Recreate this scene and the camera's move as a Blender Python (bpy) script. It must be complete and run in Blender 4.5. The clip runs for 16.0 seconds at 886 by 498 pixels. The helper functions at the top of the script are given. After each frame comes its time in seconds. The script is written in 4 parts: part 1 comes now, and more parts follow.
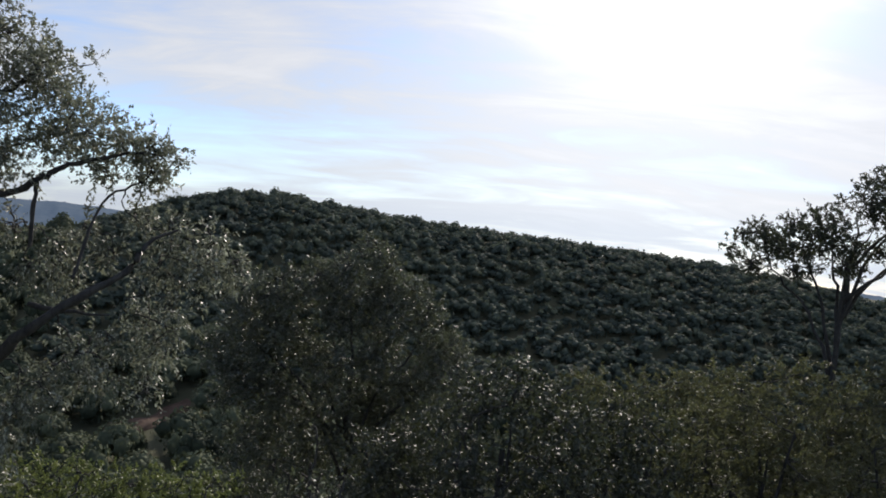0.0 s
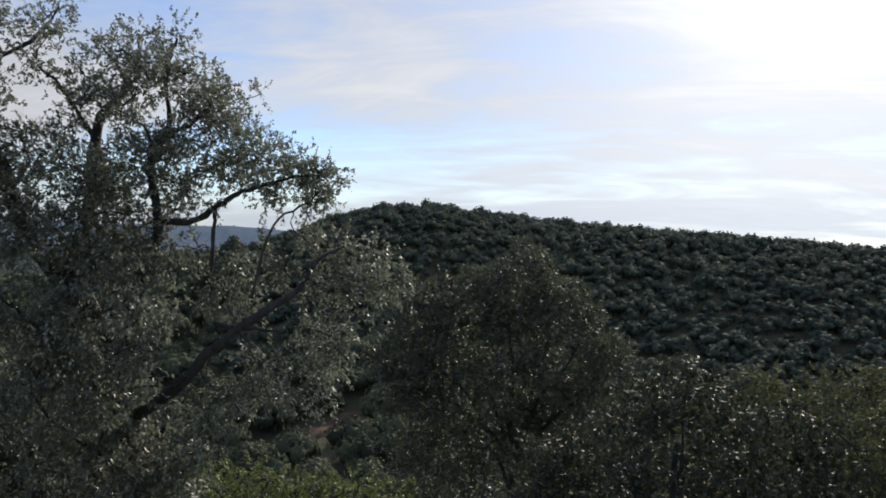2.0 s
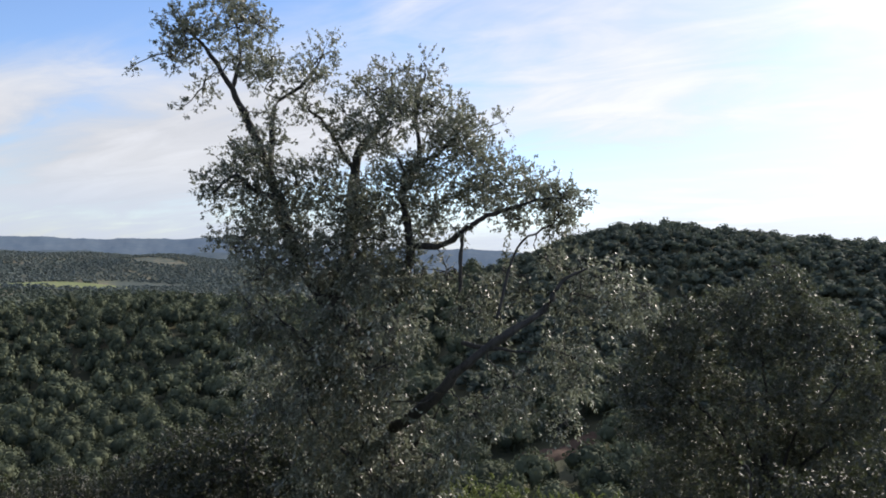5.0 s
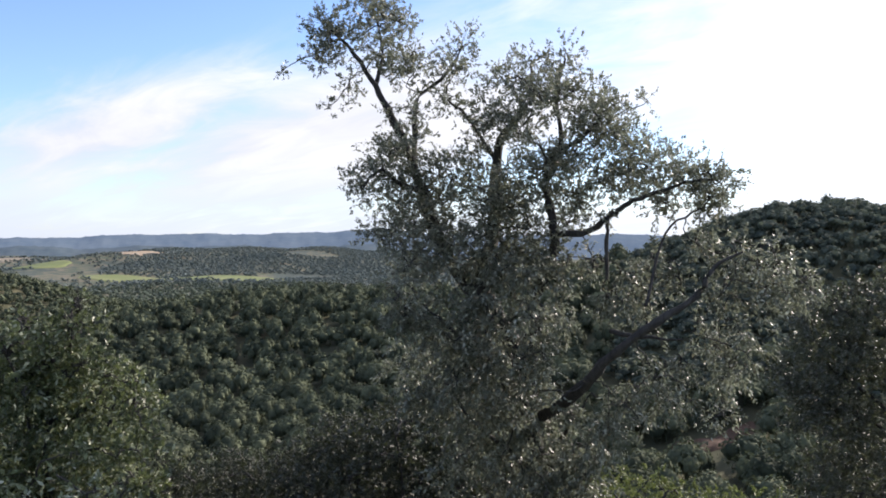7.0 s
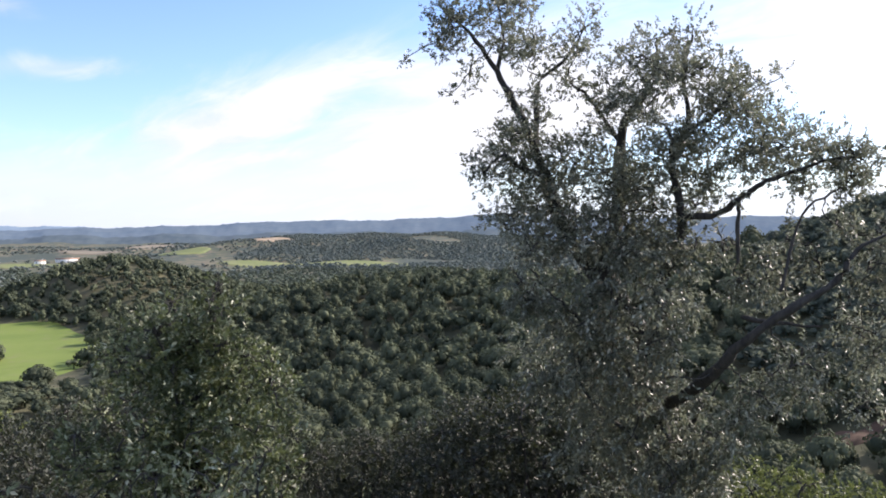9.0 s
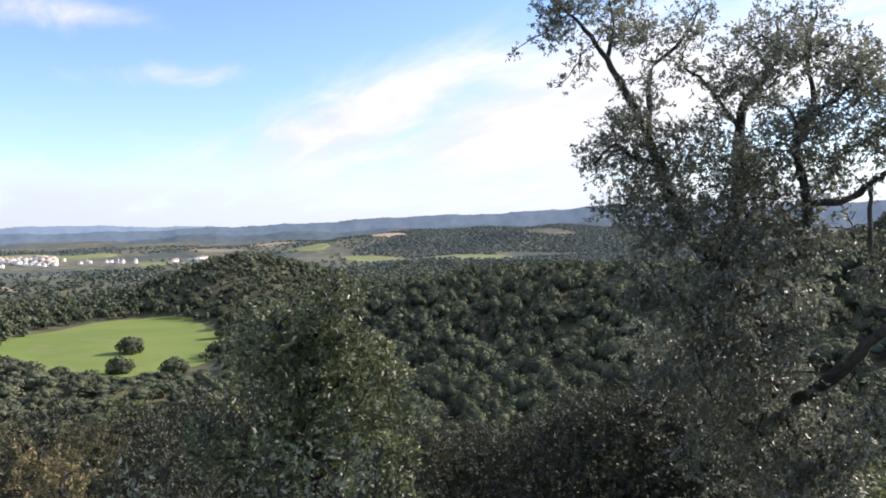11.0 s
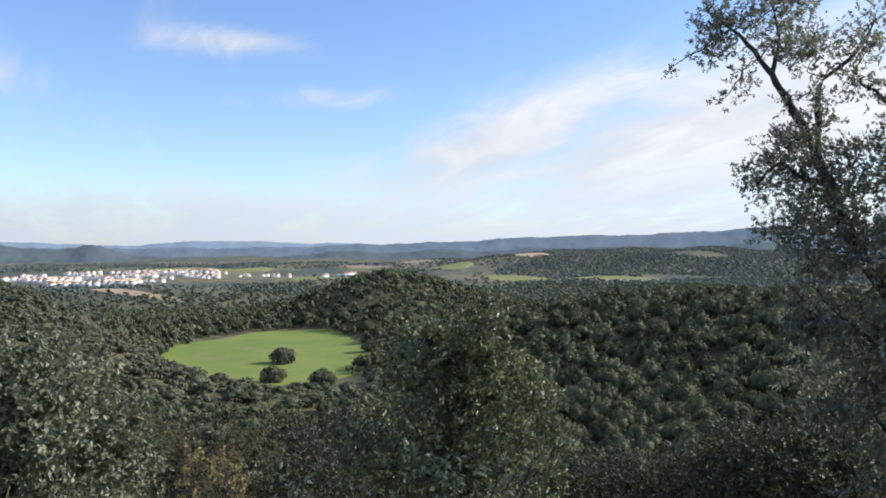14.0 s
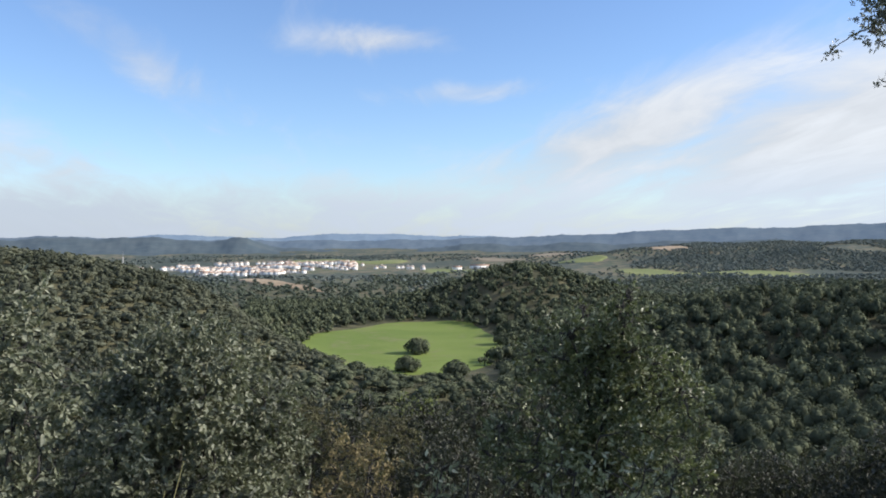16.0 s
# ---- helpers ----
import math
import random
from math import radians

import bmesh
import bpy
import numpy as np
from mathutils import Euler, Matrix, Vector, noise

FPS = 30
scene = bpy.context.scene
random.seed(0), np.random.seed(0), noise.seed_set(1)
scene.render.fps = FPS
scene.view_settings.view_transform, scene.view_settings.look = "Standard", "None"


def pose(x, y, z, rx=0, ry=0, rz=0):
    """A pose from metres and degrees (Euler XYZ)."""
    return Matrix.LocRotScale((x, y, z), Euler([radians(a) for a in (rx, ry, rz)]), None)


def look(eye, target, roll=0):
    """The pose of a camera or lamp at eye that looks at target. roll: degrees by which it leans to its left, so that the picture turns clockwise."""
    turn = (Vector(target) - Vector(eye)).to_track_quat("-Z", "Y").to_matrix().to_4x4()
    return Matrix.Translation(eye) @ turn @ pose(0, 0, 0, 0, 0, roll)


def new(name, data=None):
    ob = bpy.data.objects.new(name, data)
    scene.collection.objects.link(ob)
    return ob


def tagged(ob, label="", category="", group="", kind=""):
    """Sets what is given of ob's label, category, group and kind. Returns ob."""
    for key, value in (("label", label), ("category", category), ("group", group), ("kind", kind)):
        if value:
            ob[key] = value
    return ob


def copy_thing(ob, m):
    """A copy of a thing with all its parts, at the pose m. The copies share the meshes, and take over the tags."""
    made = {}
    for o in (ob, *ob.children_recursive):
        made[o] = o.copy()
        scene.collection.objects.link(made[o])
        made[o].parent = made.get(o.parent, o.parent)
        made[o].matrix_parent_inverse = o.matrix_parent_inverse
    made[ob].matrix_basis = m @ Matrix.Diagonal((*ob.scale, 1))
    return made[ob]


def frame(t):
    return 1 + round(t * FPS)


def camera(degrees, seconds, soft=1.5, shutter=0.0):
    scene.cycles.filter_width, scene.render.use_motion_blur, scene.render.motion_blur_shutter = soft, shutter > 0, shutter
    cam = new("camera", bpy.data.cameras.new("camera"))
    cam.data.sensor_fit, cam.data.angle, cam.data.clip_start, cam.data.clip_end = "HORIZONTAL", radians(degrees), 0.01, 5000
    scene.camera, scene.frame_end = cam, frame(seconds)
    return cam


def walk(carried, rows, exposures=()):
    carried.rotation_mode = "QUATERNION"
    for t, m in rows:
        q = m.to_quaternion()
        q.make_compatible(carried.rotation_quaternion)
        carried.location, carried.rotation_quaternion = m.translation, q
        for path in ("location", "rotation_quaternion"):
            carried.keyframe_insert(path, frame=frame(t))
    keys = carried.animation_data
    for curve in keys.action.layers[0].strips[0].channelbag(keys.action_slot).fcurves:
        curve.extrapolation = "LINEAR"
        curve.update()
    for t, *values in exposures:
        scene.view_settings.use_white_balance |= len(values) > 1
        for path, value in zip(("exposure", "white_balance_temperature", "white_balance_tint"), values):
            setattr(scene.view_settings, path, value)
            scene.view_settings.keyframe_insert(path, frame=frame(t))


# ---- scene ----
# camera: seconds, place, yaw, pitch, roll
PATH = [
    (0, 0.081, 0.126, -0.018, 4.85, 0.60, -6.05),
    (0.5, 0.071, 0.121, -0.007, 6.57, 1.60, -4.95),
    (1, 0.062, 0.107, -0.007, 8.04, 1.53, -4.31),
    (1.5, 0.034, 0.103, -0.007, 11.26, 1.02, -4.44),
    (2, 0.010, 0.116, -0.014, 15.61, 0.11, -2.86),
    (2.5, 0.012, 0.102, -0.009, 18.15, 0.65, -3.09),
    (3, 0.004, 0.091, -0.022, 21.44, -0.48, -2.82),
    (3.5, -0.022, 0.091, -0.028, 23.24, -0.27, -3.56),
    (4, -0.038, 0.073, -0.034, 25.90, 0.31, -4.45),
    (4.5, -0.048, 0.057, -0.025, 27.49, 0.69, -3.82),
    (5, -0.049, 0.037, -0.016, 32.17, 0.89, -2.32),
    (7.5, -0.055, 0.021, 0.002, 43.93, -0.90, -0.97),
    (8, -0.040, 0.004, -0.002, 46.10, -1.37, -0.95),
    (8.5, -0.032, -0.016, -0.000, 48.49, -1.23, -0.74),
    (9, -0.029, -0.004, 0.004, 50.91, -1.45, -0.28),
    (11.5, 0.007, 0.015, 0.007, 60.50, -1.35, 0.69),
    (12, 0.001, -0.008, 0.006, 61.73, -0.68, 0.18),
    (12.5, -0.015, -0.001, 0.001, 62.73, -0.93, -0.22),
    (13, -0.025, -0.028, -0.001, 64.71, -0.97, -0.34),
    (13.5, -0.012, -0.048, -0.001, 66.86, -0.81, 0.06),
    (14, -0.008, -0.079, 0.001, 69.04, -0.41, 0.07),
    (14.5, 0.005, -0.116, 0.007, 70.99, -0.43, 0.00),
    (15, 0.005, -0.123, 0.004, 72.55, -1.14, 0.55),
    (15.5, -0.004, -0.156, 0.015, 76.45, -0.03, 0.30),
    (16, -0.045, -0.176, -0.001, 78.40, -0.92, -0.00),
]
EYE = 1.65
cam = camera(57.4, 16.0, soft=1.8)
walk(cam, [(t, pose(x, y, z + EYE, 90 + p, r, w)) for t, x, y, z, w, p, r in PATH],
     exposures=[(0, -0.15, 6650, 14), (1.5, -0.22, 6650, 14), (2.6, -0.1, 6650, 14), (4, 0.08, 6650, 14), (5, 0.18, 6620, 15), (7.5, 0.64, 6640, 18),
                (9, 0.72, 6620, 19), (12, 0.48, 6640, 17), (12.6, 0.38, 6600, 16), (14, 0.40, 6540, 14), (16, 0.26, 6480, 12)])

# ---- sky and sun ----
SUN_AZ, SUN_EL = -10.0, 28.0          # degrees, azimuth counted to the left of +y


def heading(az, el=0.0):
    a, e = radians(az), radians(el)
    return Vector((-math.sin(a) * math.cos(e), math.cos(a) * math.cos(e), math.sin(e)))


def spot(az, d):
    v = heading(az)
    return v.x * d, v.y * d


class Nodes:
    """A small helper that adds and links shader nodes."""

    def __init__(self, tree):
        self.tree = tree
        tree.nodes.clear()

    def add(self, kind, inputs=None, **props):
        n = self.tree.nodes.new(kind)
        if "operation" in props:
            n.operation = props["operation"]
        if "use_clamp" in props:
            n.use_clamp = props["use_clamp"]
        if "data_type" in props:
            n.data_type = props["data_type"]
        if "interpolation_type" in props:
            n.interpolation_type = props["interpolation_type"]
        for k, v in (inputs or {}).items():
            if isinstance(v, bpy.types.NodeSocket):
                self.tree.links.new(v, n.inputs[k])
            else:
                n.inputs[k].default_value = v
        return n

    def math(self, op, a, b=0.0, c=0.0, clamp=False):
        return self.add("ShaderNodeMath", {0: a, 1: b, 2: c}, operation=op, use_clamp=clamp).outputs[0]

    def span(self, v, a, b, lo=0.0, hi=1.0):
        return self.add("ShaderNodeMapRange", {0: v, 1: a, 2: b, 3: lo, 4: hi}, interpolation_type="SMOOTHSTEP").outputs[0]

    def mix(self, f, a, b):
        n = self.add("ShaderNodeMix", data_type="RGBA")
        for s, v in ((n.inputs[0], f), (n.inputs[6], a), (n.inputs[7], b)):
            if isinstance(v, bpy.types.NodeSocket):
                self.tree.links.new(v, s)
            else:
                s.default_value = v if isinstance(v, float) else (*v, 1.0)
        return n.outputs[2]

    def noise(self, where, scale, detail=4.0, rough=0.55, warp=0.0):
        return self.add("ShaderNodeTexNoise", {"Vector": where, "Scale": scale, "Detail": detail, "Roughness": rough, "Distortion": warp}).outputs[0]


CLOUDS = [
    (50, 7.0, 17, 4.2, 0.22, 1.0),
    (66, 6.5, 10, 2.8, 0.33, 0.92),
    (83.5, 13.4, 4.5, 0.9, 0.03, 0.62),
    (76, 10.0, 4.5, 0.7, 0.05, 0.55),
    (98.5, 11.3, 6, 1.5, -0.55, 0.42),
    (104, 4.5, 10, 1.8, 0.0, 0.38),
    (24, 10, 22, 8, 0.0, 0.46),
]


def make_world():
    world = bpy.data.worlds.new("sky")
    scene.world = world
    world.use_nodes = True
    n = Nodes(world.node_tree)
    sky = n.add("ShaderNodeTexSky")
    sky.sky_type, sky.sun_disc, sky.sun_elevation, sky.sun_rotation = "NISHITA", False, radians(SUN_EL), radians(-SUN_AZ)
    sky.altitude, sky.air_density, sky.dust_density, sky.ozone_density = 300.0, 1.0, 0.55, 2.0
    way = n.add("ShaderNodeTexCoord").outputs["Generated"]
    xyz = n.add("ShaderNodeSeparateXYZ", {0: way})
    x, y, z = xyz.outputs
    up = n.math("MAXIMUM", z, 0.0)
    high = n.math("ADD", up, 0.18)
    plane = n.add("ShaderNodeCombineXYZ", {0: n.math("DIVIDE", x, high), 1: n.math("DIVIDE", y, high), 2: 0.0}).outputs[0]
    turned = n.add("ShaderNodeMapping", {"Vector": plane, "Rotation": (0, 0, radians(-32)), "Scale": (0.5, 1.2, 1.0), "Location": (1.3, 0.4, 0)}).outputs[0]
    big = n.noise(turned, 0.9, 7.0, 0.55, 0.6)
    fine = n.noise(turned, 3.0, 7.0, 0.6, 0.9)
    dens = n.math("ADD", n.math("MULTIPLY", n.math("SUBTRACT", big, 0.5), 1.5), n.math("MULTIPLY", n.math("SUBTRACT", fine, 0.5), 1.0))
    az = n.math("MULTIPLY", n.math("ARCTAN2", n.math("MULTIPLY", x, -1.0), y), 180 / math.pi)
    el = n.math("MULTIPLY", n.math("ARCSINE", z), 180 / math.pi)
    # banks of cloud: azimuth, elevation, half width, half height, slope, weight
    bodies = None
    for a, e, w, h, slope, weight in CLOUDS:
        da = n.math("SUBTRACT", az, a)
        de = n.math("ADD", n.math("SUBTRACT", el, e), n.math("MULTIPLY", da, slope))
        q = n.math("ADD", n.math("POWER", n.math("ABSOLUTE", n.math("DIVIDE", da, w)), 2.0), n.math("POWER", n.math("ABSOLUTE", n.math("DIVIDE", de, h)), 2.0))
        g = n.math("MULTIPLY", n.math("EXPONENT", n.math("MULTIPLY", q, -0.5)), weight)
        bodies = g if bodies is None else n.math("MAXIMUM", bodies, g)
    s = heading(SUN_AZ, SUN_EL)
    near = n.add("ShaderNodeVectorMath", {0: way, 1: tuple(s)}, operation="DOT_PRODUCT").outputs["Value"]
    # near the sun a veil; overhead and opposite, unseen cloud added for fill light
    veil = n.math("MAXIMUM", n.span(near, 0.55, 0.90, 0.0, 0.80), n.span(el, 20.0, 34.0, 0.0, 0.45))
    veil = n.math("MAXIMUM", veil, n.span(near, -0.3, -0.65, 0.0, 0.65))
    low = n.span(el, 7.0, 0.5, 0.0, 0.80)
    base = n.math("MAXIMUM", n.math("MAXIMUM", bodies, veil), low)
    cover = n.span(n.math("ADD", base, dens), 0.12, 0.95)
    glow = n.math("POWER", n.math("MAXIMUM", near, 0.0), 6.0)
    glare = n.math("POWER", n.math("MAXIMUM", near, 0.0), 120.0)
    bright = n.math("ADD", n.math("ADD", n.span(near, 0.3, -0.4, 5.5, 4.7), n.math("MULTIPLY", glow, 3.8)), n.math("MULTIPLY", glare, 70.0))
    shade = n.math("MULTIPLY", bright, n.math("MULTIPLY", n.span(fine, 0.25, 0.75, 0.88, 1.07), n.span(big, 0.30, 0.62, 0.86, 1.07)))
    tone = n.add("ShaderNodeVectorMath", {0: (0.95, 1.0, 1.04), "Scale": shade}, operation="SCALE").outputs[0]
    pale = n.add("ShaderNodeVectorMath", {0: (0.83, 0.97, 1.15), "Scale": n.math("MULTIPLY", bright, 0.95)}, operation="SCALE").outputs[0]
    tone = n.mix(n.span(el, 6.5, 1.5, 0.0, 0.85), tone, pale)
    blue = n.add("ShaderNodeVectorMath", {0: sky.outputs[0], 1: (1.0, 1.14, 1.36)}, operation="MULTIPLY").outputs[0]
    colour = n.mix(n.math("MULTIPLY", cover, 0.94), blue, tone)
    back = n.add("ShaderNodeBackground", {"Color": colour, "Strength": 0.12})
    n.add("ShaderNodeOutputWorld", {0: back.outputs[0]})


make_world()
lamp = bpy.data.lights.new("sun", "SUN")
lamp.energy, lamp.angle, lamp.color = 5.0, radians(0.8), (1.0, 0.93, 0.82)
sun = new("sun", lamp)
sun.matrix_world = look(heading(SUN_AZ, SUN_EL) * 50, (0, 0, 0))


# ---- materials ----
def material(name):
    m = bpy.data.materials.new(name)
    m.use_nodes = True
    return m, Nodes(m.node_tree)


def foliage(name, dark, light, patch=0.8, through_light=0.3, rough=0.42, spec=0.5, warm=None, speck=0.55, pale=None, glow=(0.16, 0.20, 0.07)):
    m, n = material(name)
    isle = n.add("ShaderNodeNewGeometry").outputs["Random Per Island"]
    where = n.add("ShaderNodeTexCoord").outputs["Object"]
    blotch = n.noise(where, patch, 3.0)
    fac = n.math("ADD", n.math("MULTIPLY", isle, speck), n.math("MULTIPLY", n.span(blotch, 0.3, 0.7), 1.0 - speck))
    col = n.mix(fac, dark, light)
    if pale:
        # paler leaves at random: felted undersides, and glints and lit blades put into colour
        col = n.mix(n.span(n.math("FRACT", n.math("MULTIPLY", isle, 7.31)), 0.80, 0.86), col, pale)
    if warm:
        col = n.mix(n.span(isle, 0.93, 0.97), col, warm)
    skin = n.add("ShaderNodeBsdfPrincipled", {"Base Color": col, "Roughness": rough, "Specular IOR Level": spec})
    thru = n.add("ShaderNodeBsdfTranslucent", {"Color": n.mix(0.5, col, glow)})
    both = n.add("ShaderNodeMixShader", {0: through_light, 1: skin.outputs[0], 2: thru.outputs[0]})
    n.add("ShaderNodeOutputMaterial", {0: both.outputs[0]})
    return m


def bark_material(name, dark, light):
    m, n = material(name)
    where = n.add("ShaderNodeTexCoord").outputs["Object"]
    long = n.add("ShaderNodeMapping", {"Vector": where, "Scale": (9, 9, 2.5)}).outputs[0]
    a = n.noise(long, 2.2, 6.0, 0.65, 0.6)
    b = n.noise(where, 1.3, 3.0)
    col = n.mix(n.math("MULTIPLY", n.span(a, 0.3, 0.7), n.span(b, 0.2, 0.8, 0.5, 1.0)), dark, light)
    bump = n.add("ShaderNodeBump", {"Height": a, "Strength": 0.7, "Distance": 0.02})
    skin = n.add("ShaderNodeBsdfPrincipled", {"Base Color": col, "Roughness": 0.9, "Normal": bump.outputs[0]})
    n.add("ShaderNodeOutputMaterial", {0: skin.outputs[0]})
    return m


def ground_material():
    m, n = material("scrub_earth")
    where = n.add("ShaderNodeTexCoord").outputs["Object"]
    wide, mid, fine = n.noise(where, 0.006, 6.0, 0.6), n.noise(where, 0.05, 5.0, 0.6), n.noise(where, 1.1, 6.0, 0.7)
    scrub = n.mix(n.span(mid, 0.35, 0.62), (0.072, 0.076, 0.046), (0.118, 0.112, 0.068))
    earth = n.mix(n.span(fine, 0.3, 0.7), (0.085, 0.062, 0.040), (0.14, 0.112, 0.070))
    base = n.mix(n.span(n.math("ADD", mid, n.math("MULTIPLY", fine, 0.35)), 0.80, 0.96), scrub, earth)
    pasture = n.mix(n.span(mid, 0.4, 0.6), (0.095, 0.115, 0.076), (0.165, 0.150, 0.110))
    # far ground takes a greyer, bluer colour that stands for haze
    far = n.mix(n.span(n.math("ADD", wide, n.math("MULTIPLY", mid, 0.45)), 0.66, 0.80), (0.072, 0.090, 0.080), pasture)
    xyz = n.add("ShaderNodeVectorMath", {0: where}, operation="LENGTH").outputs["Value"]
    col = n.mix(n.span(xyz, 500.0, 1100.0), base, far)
    bump = n.add("ShaderNodeBump", {"Height": fine, "Strength": 0.6, "Distance": 0.15})
    skin = n.add("ShaderNodeBsdfPrincipled", {"Base Color": col, "Roughness": 0.95, "Specular IOR Level": 0.1, "Normal": bump.outputs[0]})
    n.add("ShaderNodeOutputMaterial", {0: skin.outputs[0]})
    return m


def turf(name, a, b, c, wide=0.02, fine=0.6):
    m, n = material(name)
    where = n.add("ShaderNodeTexCoord").outputs["Object"]
    f1, f2, f3 = n.noise(where, wide, 4.0, 0.6, 0.5), n.noise(where, fine, 5.0, 0.7), n.noise(where, wide * 4, 3.0)
    col = n.mix(n.span(f1, 0.4, 0.62), a, b)
    col = n.mix(n.math("MULTIPLY", n.span(f3, 0.52, 0.7), n.span(f2, 0.3, 0.7)), col, c)
    bump = n.add("ShaderNodeBump", {"Height": f2, "Strength": 0.5, "Distance": 0.2})
    skin = n.add("ShaderNodeBsdfPrincipled", {"Base Color": col, "Roughness": 0.85, "Specular IOR Level": 0.15, "Normal": bump.outputs[0]})
    n.add("ShaderNodeOutputMaterial", {0: skin.outputs[0]})
    return m


def plain(name, a, b, scale=0.6, rough=0.8):
    m, n = material(name)
    where = n.add("ShaderNodeTexCoord").outputs["Object"]
    rnd = n.add("ShaderNodeObjectInfo").outputs["Random"]
    f = n.math("ADD", n.math("MULTIPLY", n.noise(where, scale, 5.0, 0.65), 0.6), n.math("MULTIPLY", rnd, 0.4))
    skin = n.add("ShaderNodeBsdfPrincipled", {"Base Color": n.mix(n.span(f, 0.25, 0.75), a, b), "Roughness": rough, "Specular IOR Level": 0.25})
    n.add("ShaderNodeOutputMaterial", {0: skin.outputs[0]})
    return m


def hazed_hill_material(name, a, b, glow):
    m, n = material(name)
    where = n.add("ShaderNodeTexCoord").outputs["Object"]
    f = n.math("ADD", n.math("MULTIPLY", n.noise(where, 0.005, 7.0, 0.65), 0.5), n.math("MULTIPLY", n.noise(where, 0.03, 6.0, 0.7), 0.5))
    # haze is put into the hill colours, with a faint blue glow added
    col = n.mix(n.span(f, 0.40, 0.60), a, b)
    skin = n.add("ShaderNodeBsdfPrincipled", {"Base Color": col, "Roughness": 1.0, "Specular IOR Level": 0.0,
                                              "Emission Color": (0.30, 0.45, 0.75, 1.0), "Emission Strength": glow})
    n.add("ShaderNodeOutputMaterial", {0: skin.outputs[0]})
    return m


OAK = foliage("holm_oak_leaf", (0.038, 0.044, 0.032), (0.168, 0.182, 0.132), 0.9, 0.34, 0.42, 0.55, (0.15, 0.12, 0.07), 0.5, (0.36, 0.38, 0.31), (0.31, 0.35, 0.24))
# backlit shade is put into these two leaf colours, the second lifted for glare
OAK_DEEP_SHADE = foliage("deep_shade_oak_leaf", (0.022, 0.026, 0.020), (0.062, 0.070, 0.050), 0.35, 0.14, 0.55, 0.3, None, 0.5, (0.100, 0.105, 0.082))
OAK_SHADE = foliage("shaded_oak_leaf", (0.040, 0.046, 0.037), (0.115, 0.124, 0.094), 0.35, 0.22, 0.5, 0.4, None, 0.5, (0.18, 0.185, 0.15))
OAK_FRESH = foliage("young_oak_leaf", (0.026, 0.036, 0.018), (0.165, 0.200, 0.086), 1.2, 0.34, 0.45, 0.5, None, 0.45, (0.36, 0.39, 0.26))
OAK_GREY = foliage("grey_oak_leaf", (0.046, 0.055, 0.037), (0.205, 0.222, 0.146), 0.9, 0.28, 0.50, 0.4, None, 0.45, (0.25, 0.265, 0.195))
OLIVE = foliage("yellowing_leaf", (0.052, 0.050, 0.031), (0.145, 0.134, 0.074), 1.0, 0.28, 0.6, 0.2)
DRYLEAF = foliage("dry_leaf", (0.15, 0.12, 0.065), (0.34, 0.28, 0.15), 1.0, 0.36, 0.6, 0.2)
SPROUT = foliage("pale_sprout_leaf", (0.085, 0.105, 0.058), (0.30, 0.34, 0.20), 1.5, 0.36, 0.42, 0.5, None, 0.5, (0.44, 0.46, 0.34))
SHRUB = foliage("shrub_leaf", (0.085, 0.105, 0.028), (0.21, 0.245, 0.075), 1.1, 0.35, 0.5, 0.4)
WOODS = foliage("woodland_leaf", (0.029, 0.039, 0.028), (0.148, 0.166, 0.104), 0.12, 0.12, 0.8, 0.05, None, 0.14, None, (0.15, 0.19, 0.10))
# haze over the ridge is put into the leaf colour: lifted, low contrast
HAZED_RIDGE_WOODS = foliage("hazed_ridge_woodland_leaf", (0.076, 0.095, 0.080), (0.112, 0.132, 0.098), 0.06, 0.22, 0.8, 0.05, None, 0.14, None, (0.16, 0.20, 0.13))
# the far woods' haze is put into this paler, bluer leaf colour
HAZED_FAR_WOODS = foliage("hazed_far_woodland_leaf", (0.112, 0.140, 0.138), (0.155, 0.178, 0.164), 0.006, 0.2, 0.9, 0.03, None, 0.2, None, (0.16, 0.20, 0.16))
SCRUBS = foliage("hill_scrub_leaf", (0.047, 0.056, 0.042), (0.150, 0.159, 0.112), 0.06, 0.18, 0.9, 0.03, None, 0.25, None, (0.16, 0.19, 0.10))
BARK = bark_material("oak_bark", (0.020, 0.019, 0.018), (0.068, 0.064, 0.058))
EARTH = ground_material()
FIELD = turf("field_grass", (0.135, 0.188, 0.044), (0.165, 0.215, 0.054), (0.200, 0.190, 0.100))
MEADOW = turf("pale_meadow", (0.155, 0.185, 0.075), (0.20, 0.215, 0.10), (0.20, 0.19, 0.10), 0.01, 0.2)
# tan muted to stand for haze over the far plain
HAZED_DRYFIELD = turf("dry_field", (0.20, 0.175, 0.135), (0.25, 0.215, 0.165), (0.17, 0.165, 0.12), 0.01, 0.2)
FALLOW = turf("bare_soil", (0.28, 0.215, 0.15), (0.34, 0.27, 0.19), (0.22, 0.18, 0.11), 0.02, 0.3)
REDSOIL = turf("red_soil", (0.105, 0.068, 0.050), (0.145, 0.095, 0.070), (0.075, 0.062, 0.036), 0.3, 2.0)
STALK = plain("dry_stalk", (0.16, 0.15, 0.07), (0.28, 0.26, 0.13), 3.0)
WHITEWASH = plain("whitewash", (0.80, 0.79, 0.77), (0.88, 0.87, 0.85))
TILE = plain("roof_tile", (0.32, 0.20, 0.14), (0.52, 0.40, 0.32))
DARKPANE = plain("window_dark", (0.02, 0.025, 0.03), (0.05, 0.055, 0.06), 1.0, 0.25)
